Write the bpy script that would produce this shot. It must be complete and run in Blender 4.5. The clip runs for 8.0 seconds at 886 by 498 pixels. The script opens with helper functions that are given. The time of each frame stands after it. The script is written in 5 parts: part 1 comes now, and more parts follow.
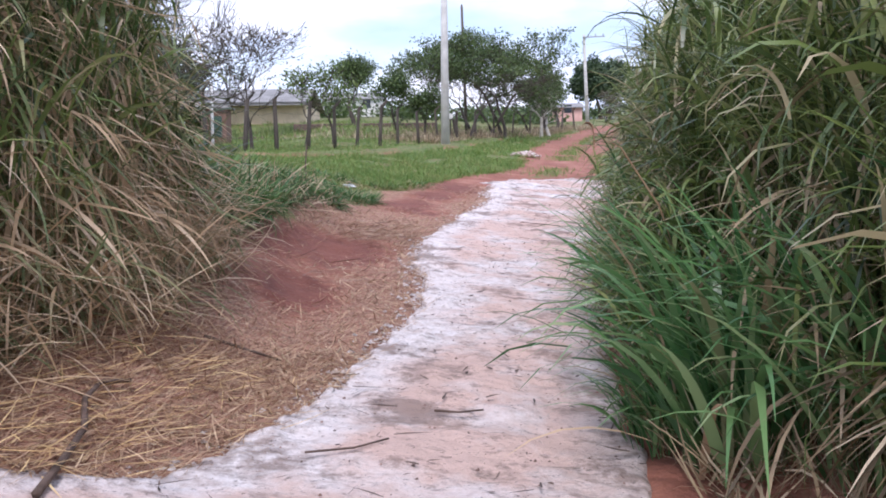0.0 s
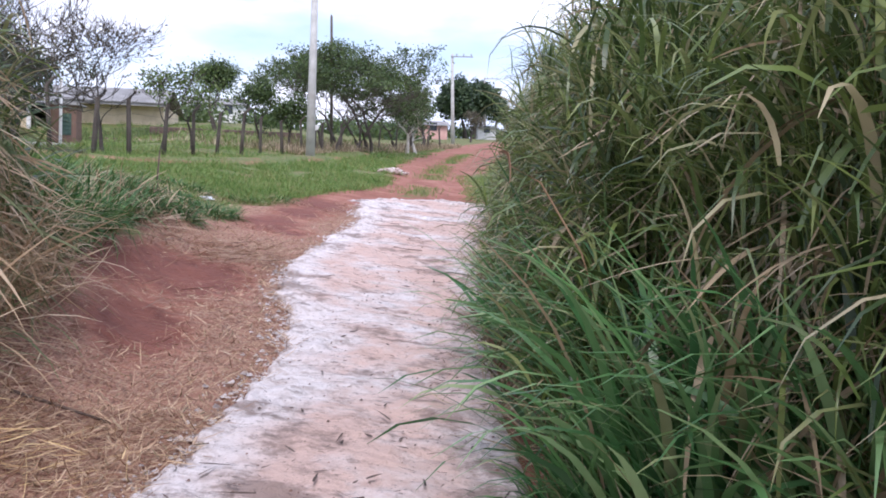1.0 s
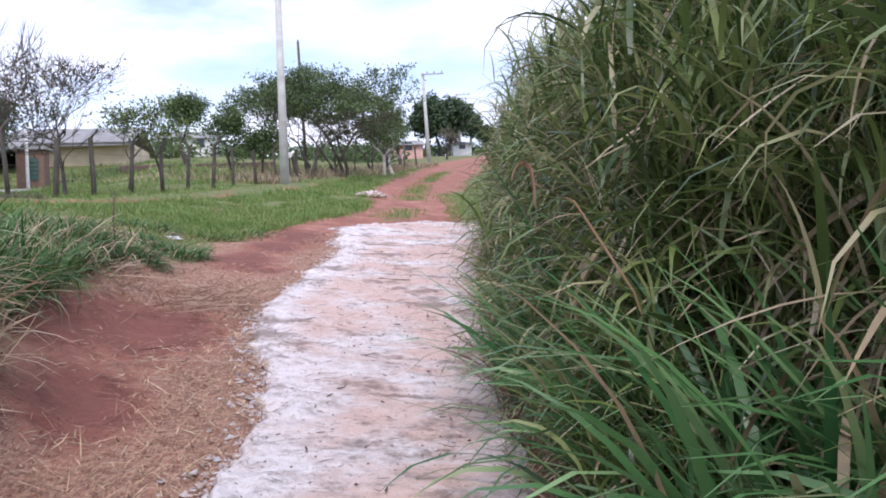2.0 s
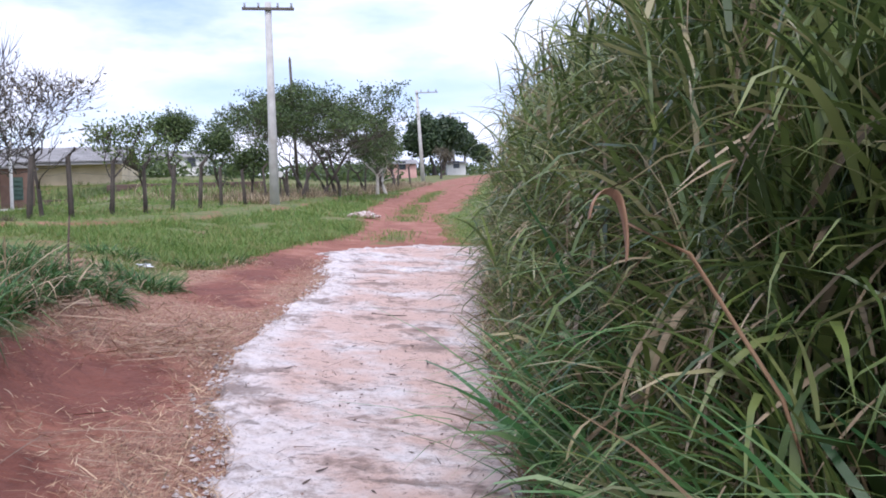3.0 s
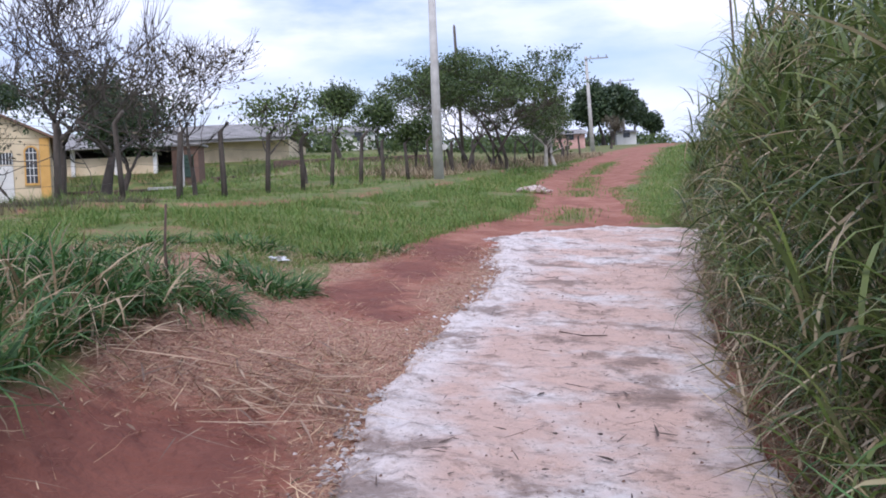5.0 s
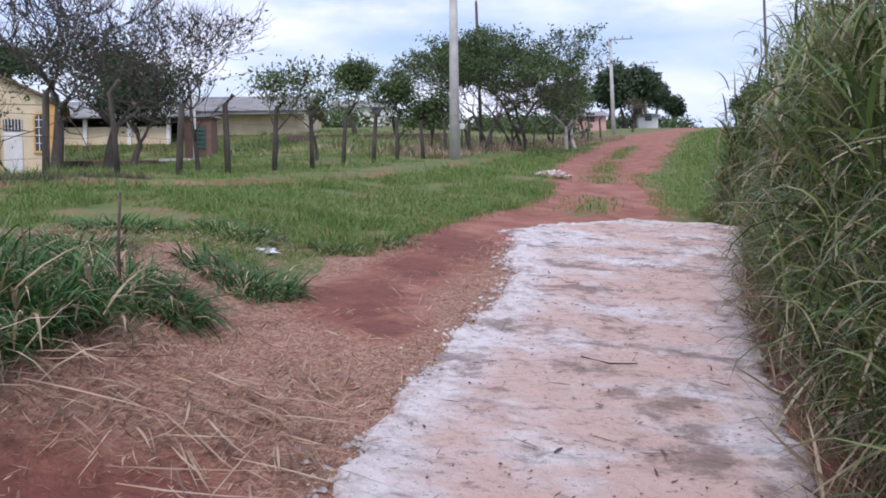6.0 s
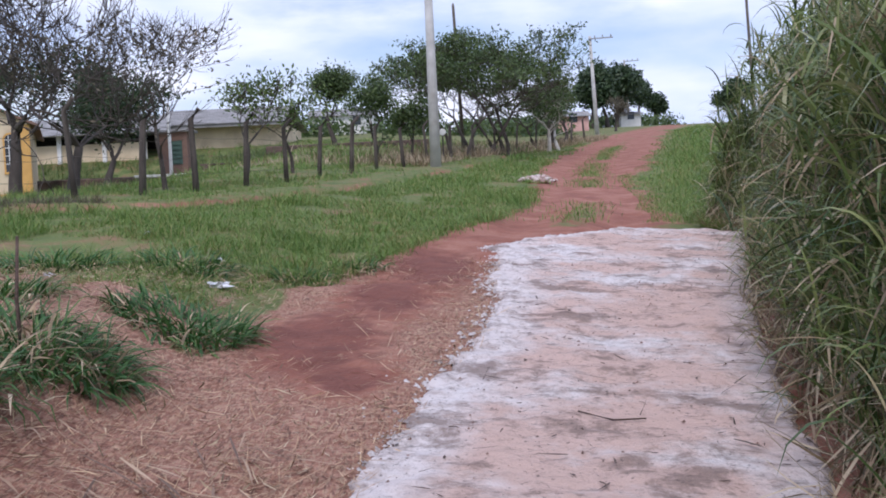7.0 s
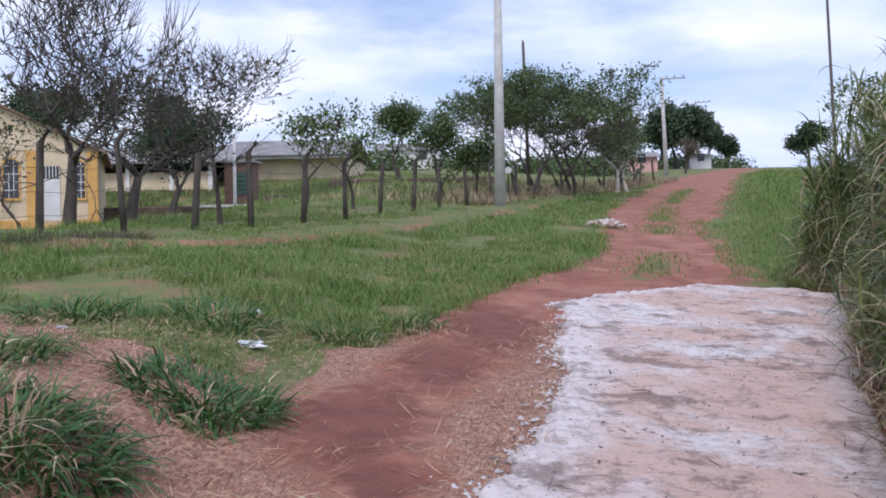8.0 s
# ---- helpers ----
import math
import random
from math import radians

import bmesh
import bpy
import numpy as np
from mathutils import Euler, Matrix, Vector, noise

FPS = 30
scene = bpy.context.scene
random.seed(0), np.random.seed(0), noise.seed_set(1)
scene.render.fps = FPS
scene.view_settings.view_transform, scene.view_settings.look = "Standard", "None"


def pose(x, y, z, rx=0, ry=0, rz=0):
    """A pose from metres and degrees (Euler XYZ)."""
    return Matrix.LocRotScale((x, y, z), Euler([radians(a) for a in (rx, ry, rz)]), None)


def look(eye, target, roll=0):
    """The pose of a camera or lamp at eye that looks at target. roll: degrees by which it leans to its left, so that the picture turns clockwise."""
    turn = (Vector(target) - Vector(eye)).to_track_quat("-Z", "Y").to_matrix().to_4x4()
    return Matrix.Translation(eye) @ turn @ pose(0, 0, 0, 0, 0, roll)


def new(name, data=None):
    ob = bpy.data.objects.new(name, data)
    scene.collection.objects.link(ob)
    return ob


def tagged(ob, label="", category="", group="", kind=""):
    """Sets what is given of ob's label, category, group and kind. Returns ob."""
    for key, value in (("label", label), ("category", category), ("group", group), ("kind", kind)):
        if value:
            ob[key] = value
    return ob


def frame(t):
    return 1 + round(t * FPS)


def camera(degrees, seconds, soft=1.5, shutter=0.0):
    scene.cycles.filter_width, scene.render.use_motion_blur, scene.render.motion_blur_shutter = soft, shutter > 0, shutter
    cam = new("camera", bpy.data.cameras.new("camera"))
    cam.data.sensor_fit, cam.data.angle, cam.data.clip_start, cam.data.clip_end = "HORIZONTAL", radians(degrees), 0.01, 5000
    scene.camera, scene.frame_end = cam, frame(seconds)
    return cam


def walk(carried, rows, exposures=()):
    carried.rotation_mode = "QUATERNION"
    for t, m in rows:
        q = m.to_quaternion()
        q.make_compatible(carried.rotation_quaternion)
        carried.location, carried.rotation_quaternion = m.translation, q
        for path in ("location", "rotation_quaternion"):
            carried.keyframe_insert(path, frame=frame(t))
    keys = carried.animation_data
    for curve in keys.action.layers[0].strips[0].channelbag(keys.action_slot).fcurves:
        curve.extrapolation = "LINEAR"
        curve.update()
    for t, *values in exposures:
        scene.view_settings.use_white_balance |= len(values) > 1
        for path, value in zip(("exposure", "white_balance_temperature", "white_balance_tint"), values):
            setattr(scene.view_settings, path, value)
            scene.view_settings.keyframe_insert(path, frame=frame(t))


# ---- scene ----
cam = camera(49.0, 8.0, 1.8)
PATH = [
    (0, (-0.04, -0.136, 1.565), (-0.035, 1.86, 1.434), -0.7),
    (0.5, (-0.07, 0.318, 1.615), (0.155, 2.301, 1.496), -0.2),
    (1, (-0.122, 0.762, 1.651), (0.171, 2.738, 1.552), 2.0),
    (1.5, (-0.106, 1.215, 1.658), (0.242, 3.182, 1.555), -1.1),
    (1.7, (-0.083, 1.426, 1.672), (0.246, 3.397, 1.6), -2.0),
    (2.8, (0.057, 2.704, 1.775), (0.391, 4.676, 1.726), -1.8),
    (3, (0.086, 2.955, 1.786), (0.43, 4.925, 1.763), -2.0),
    (3.5, (0.071, 3.607, 1.816), (0.255, 5.598, 1.764), 1.0),
    (4, (0.093, 4.224, 1.852), (0.31, 6.209, 1.747), -2.6),
    (4.5, (0.163, 4.828, 1.909), (0.31, 6.821, 1.824), -3.0),
    (5, (0.182, 5.412, 1.939), (0.186, 7.411, 1.871), -2.4),
    (5.2, (0.2, 5.639, 1.956), (0.179, 7.638, 1.894), -1.1),
    (6.3, (0.285, 6.783, 2.118), (0.258, 8.779, 1.994), -0.6),
    (6.5, (0.304, 6.985, 2.147), (0.298, 8.982, 2.048), -0.8),
    (7, (0.362, 7.436, 2.188), (0.359, 9.433, 2.084), -2.7),
    (7.5, (0.394, 7.897, 2.27), (0.329, 9.895, 2.207), -2.1),
    (8, (0.368, 8.383, 2.337), (0.239, 10.378, 2.309), -0.9),
]
walk(cam, [(t, look(eye, target, roll)) for t, eye, target, roll in PATH], [(0, 0.73, 6130, 21), (3.5, 0.6, 6110, 21), (5, 0.38, 6080, 21), (8, 0.22, 6030, 20)])

# ---- world and sun: a bright overcast sky with thin blue gaps ----
SUN_ELEVATION, SUN_AZIMUTH = 52.0, 188.0
world = bpy.data.worlds.new("world")
scene.world = world
world.use_nodes = True
wn, wl = world.node_tree.nodes, world.node_tree.links
wn.clear()
sky = wn.new("ShaderNodeTexSky")
sky.sky_type = "NISHITA"
sky.sun_disc = False
sky.sun_elevation = radians(SUN_ELEVATION)
sky.sun_rotation = radians(SUN_AZIMUTH)
sky.air_density, sky.dust_density = 1.0, 1.5
skycoord = wn.new("ShaderNodeTexCoord")
skymap = wn.new("ShaderNodeMapping")
skymap.inputs["Scale"].default_value = (1.0, 1.0, 3.2)
skymap.inputs["Location"].default_value = (0.35, 0.1, 0.0)
cloud = wn.new("ShaderNodeTexNoise")
cloud.inputs["Scale"].default_value = 2.6
cloud.inputs["Detail"].default_value = 7.0
cloud.inputs["Roughness"].default_value = 0.55
cloudramp = wn.new("ShaderNodeValToRGB")
cloudramp.color_ramp.elements[0].position = 0.33
cloudramp.color_ramp.elements[1].position = 0.50
cloudmix = wn.new("ShaderNodeMixRGB")
cloudmix.inputs[2].default_value = (9.2, 9.6, 10.2, 1.0)
cloudgrey = wn.new("ShaderNodeTexNoise")
cloudgrey.inputs["Scale"].default_value = 3.7
cloudgrey.inputs["Detail"].default_value = 4.0
greyramp = wn.new("ShaderNodeValToRGB")
greyramp.color_ramp.elements[0].position, greyramp.color_ramp.elements[0].color = 0.35, (4.0, 5.1, 6.95, 1)
greyramp.color_ramp.elements[1].position, greyramp.color_ramp.elements[1].color = 0.62, (7.0, 7.4, 8.15, 1)
background = wn.new("ShaderNodeBackground")
background.inputs["Strength"].default_value = 0.125
skyout = wn.new("ShaderNodeOutputWorld")
wl.new(skycoord.outputs["Generated"], skymap.inputs["Vector"])
wl.new(skymap.outputs["Vector"], cloud.inputs["Vector"])
wl.new(skymap.outputs["Vector"], cloudgrey.inputs["Vector"])
wl.new(cloudgrey.outputs["Fac"], greyramp.inputs["Fac"])
wl.new(cloud.outputs["Fac"], cloudramp.inputs["Fac"])
wl.new(cloudramp.outputs["Color"], cloudmix.inputs["Fac"])
wl.new(sky.outputs["Color"], cloudmix.inputs[1])
wl.new(greyramp.outputs["Color"], cloudmix.inputs[2])
wl.new(cloudmix.outputs["Color"], background.inputs["Color"])
wl.new(background.outputs["Background"], skyout.inputs["Surface"])
sun = new("sun", bpy.data.lights.new("sun", "SUN"))
sun.data.energy, sun.data.angle, sun.data.color = 1.5, radians(16), (1.0, 0.96, 0.9)
sun.matrix_world = pose(0, 0, 30, 90 - SUN_ELEVATION, 0, 180 - SUN_AZIMUTH)


# ---- materials ----
def material(name, ramp, scale=4.0, detail=6.0, rough=0.85, bump=0.0, bump_scale=40.0, second=None, metal=0.0,
             island=False, translucent=0.0, stretch=(1, 1, 1), objectrandom=False):
    """Ramp over a noise (or over the random of each island), a second noise of stains on top, and fine relief."""
    m = bpy.data.materials.new(name)
    m.use_nodes = True
    nodes, links = m.node_tree.nodes, m.node_tree.links
    shader = nodes["Principled BSDF"]
    shader.inputs["Roughness"].default_value = rough
    shader.inputs["Metallic"].default_value = metal
    coord = nodes.new("ShaderNodeTexCoord")
    mapping = nodes.new("ShaderNodeMapping")
    mapping.inputs["Scale"].default_value = stretch
    links.new(coord.outputs["Object"], mapping.inputs["Vector"])
    noise_a = nodes.new("ShaderNodeTexNoise")
    noise_a.inputs["Scale"].default_value, noise_a.inputs["Detail"].default_value = scale, detail
    links.new(mapping.outputs["Vector"], noise_a.inputs["Vector"])
    value = noise_a.outputs["Fac"]
    if island:
        geometry = nodes.new("ShaderNodeNewGeometry")
        add = nodes.new("ShaderNodeMath")
        add.operation = "MULTIPLY_ADD"
        links.new(noise_a.outputs["Fac"], add.inputs[0])
        add.inputs[1].default_value = 0.5
        shift = nodes.new("ShaderNodeMath")
        shift.operation = "SUBTRACT"
        links.new(geometry.outputs["Random Per Island"], shift.inputs[0])
        shift.inputs[1].default_value = 0.25
        links.new(shift.outputs[0], add.inputs[2])
        value = add.outputs[0]
    if objectrandom:
        info = nodes.new("ShaderNodeObjectInfo")
        value = info.outputs["Random"]
    colours = nodes.new("ShaderNodeValToRGB")
    for i, (p, c) in enumerate(ramp):
        e = colours.color_ramp.elements[i] if i < 2 else colours.color_ramp.elements.new(p)
        e.position, e.color = p, (*c, 1)
    links.new(value, colours.inputs["Fac"])
    colour = colours.outputs["Color"]
    if second:
        colour2, scale2, low, high = second
        noise_b = nodes.new("ShaderNodeTexNoise")
        noise_b.inputs["Scale"].default_value, noise_b.inputs["Detail"].default_value = scale2, 5.0
        links.new(mapping.outputs["Vector"], noise_b.inputs["Vector"])
        span = nodes.new("ShaderNodeMapRange")
        span.inputs["From Min"].default_value, span.inputs["From Max"].default_value = low, high
        links.new(noise_b.outputs["Fac"], span.inputs["Value"])
        mix = nodes.new("ShaderNodeMixRGB")
        links.new(span.outputs["Result"], mix.inputs["Fac"])
        links.new(colour, mix.inputs[1])
        mix.inputs[2].default_value = (*colour2, 1)
        colour = mix.outputs["Color"]
    links.new(colour, shader.inputs["Base Color"])
    if bump:
        noise_c = nodes.new("ShaderNodeTexNoise")
        noise_c.inputs["Scale"].default_value, noise_c.inputs["Detail"].default_value = bump_scale, 4.0
        links.new(mapping.outputs["Vector"], noise_c.inputs["Vector"])
        relief = nodes.new("ShaderNodeBump")
        relief.inputs["Strength"].default_value, relief.inputs["Distance"].default_value = bump, 0.03
        links.new(noise_c.outputs["Fac"], relief.inputs["Height"])
        links.new(relief.outputs["Normal"], shader.inputs["Normal"])
    if translucent:
        out = nodes["Material Output"]
        glow = nodes.new("ShaderNodeBsdfTranslucent")
        links.new(colour, glow.inputs["Color"])
        blend = nodes.new("ShaderNodeMixShader")
        blend.inputs["Fac"].default_value = translucent
        links.new(shader.outputs[0], blend.inputs[1])
        links.new(glow.outputs[0], blend.inputs[2])
        links.new(blend.outputs[0], out.inputs["Surface"])
    return m


def ground_material():
    """Red laterite soil, straw-covered soil and turf soil, mixed by the zones of the ground, each with grain and stains."""
    m = bpy.data.materials.new("red_soil")
    m.use_nodes = True
    nodes, links = m.node_tree.nodes, m.node_tree.links
    shader = nodes["Principled BSDF"]
    shader.inputs["Roughness"].default_value = 0.95
    coord = nodes.new("ShaderNodeTexCoord")

    def tone(scale, ramp, detail=7.0):
        n = nodes.new("ShaderNodeTexNoise")
        n.inputs["Scale"].default_value, n.inputs["Detail"].default_value = scale, detail
        n.inputs["Roughness"].default_value = 0.65
        links.new(coord.outputs["Object"], n.inputs["Vector"])
        r = nodes.new("ShaderNodeValToRGB")
        for i, (p, c) in enumerate(ramp):
            e = r.color_ramp.elements[i] if i < 2 else r.color_ramp.elements.new(p)
            e.position, e.color = p, (*c, 1)
        links.new(n.outputs["Fac"], r.inputs["Fac"])
        return r.outputs["Color"]

    red = tone(1.4, SOIL_RED, 10.0)
    straw = tone(24.0, SOIL_STRAW)
    for angle, colour in ((0.6, (0.43, 0.285, 0.19)), (-0.9, (0.16, 0.08, 0.058)), (2.0, (0.38, 0.245, 0.165))):
        lay = nodes.new("ShaderNodeMapping")
        lay.inputs["Rotation"].default_value = (0, 0, angle)
        lay.inputs["Scale"].default_value = (1.0, 0.16, 1.0)
        links.new(coord.outputs["Object"], lay.inputs["Vector"])
        fibre = nodes.new("ShaderNodeTexNoise")
        fibre.inputs["Scale"].default_value, fibre.inputs["Detail"].default_value = 75.0, 3.0
        links.new(lay.outputs["Vector"], fibre.inputs["Vector"])
        pick = nodes.new("ShaderNodeMapRange")
        pick.inputs["From Min"].default_value, pick.inputs["From Max"].default_value = 0.56, 0.66
        links.new(fibre.outputs["Fac"], pick.inputs["Value"])
        strewn = nodes.new("ShaderNodeMixRGB")
        links.new(pick.outputs["Result"], strewn.inputs["Fac"])
        links.new(straw, strewn.inputs[1])
        strewn.inputs[2].default_value = (*colour, 1)
        straw = strewn.outputs["Color"]
    turf = tone(1.7, SOIL_TURF)
    zone = nodes.new("ShaderNodeVertexColor")
    zone.layer_name = "zone"
    split = nodes.new("ShaderNodeSeparateColor")
    links.new(zone.outputs["Color"], split.inputs[0])
    fray = nodes.new("ShaderNodeTexNoise")
    fray.inputs["Scale"].default_value, fray.inputs["Detail"].default_value = 6.0, 6.0
    links.new(coord.outputs["Object"], fray.inputs["Vector"])

    def frayed(channel):
        a = nodes.new("ShaderNodeMath")
        a.operation = "ADD"
        links.new(split.outputs[channel], a.inputs[0])
        links.new(fray.outputs["Fac"], a.inputs[1])
        r = nodes.new("ShaderNodeMapRange")
        r.inputs["From Min"].default_value, r.inputs["From Max"].default_value = 0.82, 1.18
        links.new(a.outputs[0], r.inputs["Value"])
        return r.outputs["Result"]

    mix1 = nodes.new("ShaderNodeMixRGB")
    links.new(frayed(1), mix1.inputs["Fac"])
    links.new(red, mix1.inputs[1])
    links.new(straw, mix1.inputs[2])
    mix0 = nodes.new("ShaderNodeMixRGB")
    links.new(frayed(2), mix0.inputs["Fac"])
    links.new(mix1.outputs["Color"], mix0.inputs[1])
    links.new(tone(4.0, SOIL_DAMP), mix0.inputs[2])
    mix2 = nodes.new("ShaderNodeMixRGB")
    links.new(frayed(0), mix2.inputs["Fac"])
    links.new(mix0.outputs["Color"], mix2.inputs[1])
    links.new(turf, mix2.inputs[2])
    links.new(mix2.outputs["Color"], shader.inputs["Base Color"])
    grain = nodes.new("ShaderNodeTexNoise")
    grain.inputs["Scale"].default_value, grain.inputs["Detail"].default_value = 22.0, 8.0
    links.new(coord.outputs["Object"], grain.inputs["Vector"])
    relief = nodes.new("ShaderNodeBump")
    relief.inputs["Strength"].default_value, relief.inputs["Distance"].default_value = 0.7, 0.04
    links.new(grain.outputs["Fac"], relief.inputs["Height"])
    links.new(relief.outputs["Normal"], shader.inputs["Normal"])
    return m


def concrete_material():
    """Pale rough concrete: white cement, pinkish mud washed into the middle, dark scuffs across the way."""
    m = bpy.data.materials.new("pale_concrete")
    m.use_nodes = True
    nodes, links = m.node_tree.nodes, m.node_tree.links
    shader = nodes["Principled BSDF"]
    shader.inputs["Roughness"].default_value = 0.9
    coord = nodes.new("ShaderNodeTexCoord")

    def field(scale, detail, stretch=(1, 1, 1), rough=0.6):
        mp = nodes.new("ShaderNodeMapping")
        mp.inputs["Scale"].default_value = stretch
        links.new(coord.outputs["Object"], mp.inputs["Vector"])
        n = nodes.new("ShaderNodeTexNoise")
        n.inputs["Scale"].default_value, n.inputs["Detail"].default_value = scale, detail
        n.inputs["Roughness"].default_value = rough
        links.new(mp.outputs["Vector"], n.inputs["Vector"])
        return n.outputs["Fac"]

    def span(value, low, high):
        r = nodes.new("ShaderNodeMapRange")
        r.inputs["From Min"].default_value, r.inputs["From Max"].default_value = low, high
        links.new(value, r.inputs["Value"])
        return r.outputs["Result"]

    def over(fac, below, colour, strength=1.0):
        x = nodes.new("ShaderNodeMixRGB")
        s = nodes.new("ShaderNodeMath")
        s.operation = "MULTIPLY"
        s.inputs[1].default_value = strength
        links.new(fac, s.inputs[0])
        links.new(s.outputs[0], x.inputs["Fac"])
        links.new(below, x.inputs[1])
        x.inputs[2].default_value = (*colour, 1)
        return x.outputs["Color"]

    base = nodes.new("ShaderNodeValToRGB")
    base.color_ramp.elements[0].position, base.color_ramp.elements[0].color = 0.34, (0.47, 0.395, 0.37, 1)
    base.color_ramp.elements[1].position, base.color_ramp.elements[1].color = 0.52, (0.72, 0.665, 0.655, 1)
    links.new(field(8.0, 9.0, (1.0, 1.1, 1), 0.7), base.inputs["Fac"])
    worn = nodes.new("ShaderNodeVertexColor")
    worn.layer_name = "mud"
    wash = nodes.new("ShaderNodeMath")
    wash.operation = "MULTIPLY"
    links.new(span(field(1.1, 8.0, (1.0, 1.1, 1), 0.62), 0.38, 0.54), wash.inputs[0])
    links.new(worn.outputs["Color"], wash.inputs[1])
    colour = over(wash.outputs[0], base.outputs["Color"], (0.60, 0.42, 0.355), 0.95)
    colour = over(span(field(1.9, 9.0, (1.0, 1.15, 1), 0.72), 0.52, 0.61), colour, (0.22, 0.155, 0.13), 0.78)
    colour = over(span(field(7.0, 8.0, (0.9, 1.6, 1), 0.75), 0.55, 0.65), colour, (0.16, 0.12, 0.105), 0.65)
    colour = over(span(field(30.0, 4.0, (1, 1, 1), 0.7), 0.60, 0.68), colour, (0.12, 0.09, 0.08), 0.75)
    links.new(colour, shader.inputs["Base Color"])
    relief = nodes.new("ShaderNodeBump")
    relief.inputs["Strength"].default_value, relief.inputs["Distance"].default_value = 1.0, 0.05
    links.new(field(7.0, 8.0, (1.0, 1.1, 1), 0.66), relief.inputs["Height"])
    links.new(relief.outputs["Normal"], shader.inputs["Normal"])
    return m


SOIL_RED = [(0.34, (0.22, 0.078, 0.052)), (0.5, (0.30, 0.12, 0.08)), (0.66, (0.385, 0.185, 0.13))]
SOIL_STRAW = [(0.34, (0.185, 0.08, 0.055)), (0.5, (0.31, 0.153, 0.105)), (0.66, (0.46, 0.275, 0.195))]
SOIL_DAMP = [(0.3, (0.145, 0.049, 0.035)), (0.7, (0.23, 0.083, 0.057))]
SOIL_TURF = [(0.3, (0.07, 0.11, 0.026)), (0.5, (0.13, 0.16, 0.045)), (0.66, (0.24, 0.14, 0.075))]
SOIL = ground_material()
CONCRETE = concrete_material()
TALL = material("tall_grass", [(0.0, (0.032, 0.06, 0.02)), (0.35, (0.088, 0.138, 0.037)), (0.7, (0.175, 0.232, 0.062)),
                (0.9, (0.27, 0.30, 0.12)), (1.0, (0.48, 0.41, 0.25))], 1.2, 3, 0.33, island=True, translucent=0.28)
FRESH = material("fresh_grass", [(0.0, (0.042, 0.125, 0.042)), (0.5, (0.115, 0.255, 0.085)), (0.9, (0.28, 0.43, 0.19)),
                 (1.0, (0.34, 0.41, 0.2))], 2, 3, 0.3, island=True, translucent=0.35)
DRY = material("dry_grass", [(0.0, (0.15, 0.20, 0.085)), (0.25, (0.24, 0.24, 0.115)), (0.38, (0.46, 0.32, 0.19)),
               (0.78, (0.64, 0.47, 0.31)), (1.0, (0.80, 0.66, 0.48))], 2, 3, 0.6, island=True, translucent=0.35)
MEADOW = material("meadow_grass", [(0.0, (0.085, 0.15, 0.032)), (0.5, (0.14, 0.255, 0.05)), (0.85, (0.25, 0.32, 0.085)),
                  (1.0, (0.37, 0.28, 0.13))], 0.5, 3, 0.6, island=True, translucent=0.3)
DARKTUFT = material("dark_tuft_grass", [(0.0, (0.028, 0.09, 0.024)), (0.6, (0.058, 0.155, 0.037)), (1.0, (0.14, 0.24, 0.07))],
                    2, 3, 0.6, island=True, translucent=0.25)
WITHERED = material("withered_grass", [(0.0, (0.10, 0.075, 0.042)), (0.35, (0.23, 0.17, 0.095)), (0.7, (0.42, 0.32, 0.20)), (1.0, (0.66, 0.54, 0.38))],
                    2, 3, 0.6, island=True, translucent=0.2)
GOLD = material("golden_straw", [(0.0, (0.30, 0.17, 0.08)), (0.5, (0.55, 0.36, 0.16)), (1.0, (0.78, 0.58, 0.30))], 6, 3, 0.6, island=True)
CANE = material("broken_cane", [(0.0, (0.13, 0.08, 0.055)), (0.5, (0.34, 0.22, 0.145)), (1.0, (0.52, 0.38, 0.26))], 6, 3, 0.7, island=True)
STRAW = material("straw", [(0.0, (0.22, 0.115, 0.072)), (0.5, (0.40, 0.245, 0.15)), (1.0, (0.66, 0.49, 0.32))], 6, 3, 0.7, island=True)
CLOD = material("soil_clod", [(0.0, (0.09, 0.06, 0.05)), (1.0, (0.28, 0.15, 0.11))], 6, 3, 0.95, island=True)
BARK = material("grey_bark", [(0.3, (0.045, 0.036, 0.03)), (0.7, (0.11, 0.09, 0.075))], 5, 6, 0.9, 0.6, 30, stretch=(1, 1, 0.3))
PALEBARK = material("whitewashed_bark", [(0.3, (0.35, 0.32, 0.28)), (0.7, (0.6, 0.57, 0.52))], 5, 6, 0.9, 0.4, 30)
LEAF = material("tree_leaf", [(0.0, (0.034, 0.062, 0.02)), (0.5, (0.07, 0.115, 0.034)), (1.0, (0.13, 0.18, 0.055))], 0.6, 3, 0.55,
                island=True, translucent=0.25)
LEAFLIGHT = material("light_tree_leaf", [(0.0, (0.06, 0.10, 0.03)), (0.5, (0.11, 0.17, 0.045)), (1.0, (0.19, 0.24, 0.075))], 0.6, 3, 0.55,
                     island=True, translucent=0.3)
LEAFDARK = material("dark_tree_leaf", [(0.0, (0.018, 0.038, 0.017)), (0.5, (0.036, 0.07, 0.027)), (1.0, (0.07, 0.108, 0.04))], 0.6, 3, 0.55,
                    island=True, translucent=0.2)
LEAFDRY = material("dry_tree_leaf", [(0.0, (0.07, 0.07, 0.045)), (0.5, (0.13, 0.11, 0.07)), (1.0, (0.2, 0.16, 0.11))], 0.6, 3, 0.7,
                   island=True, translucent=0.2)
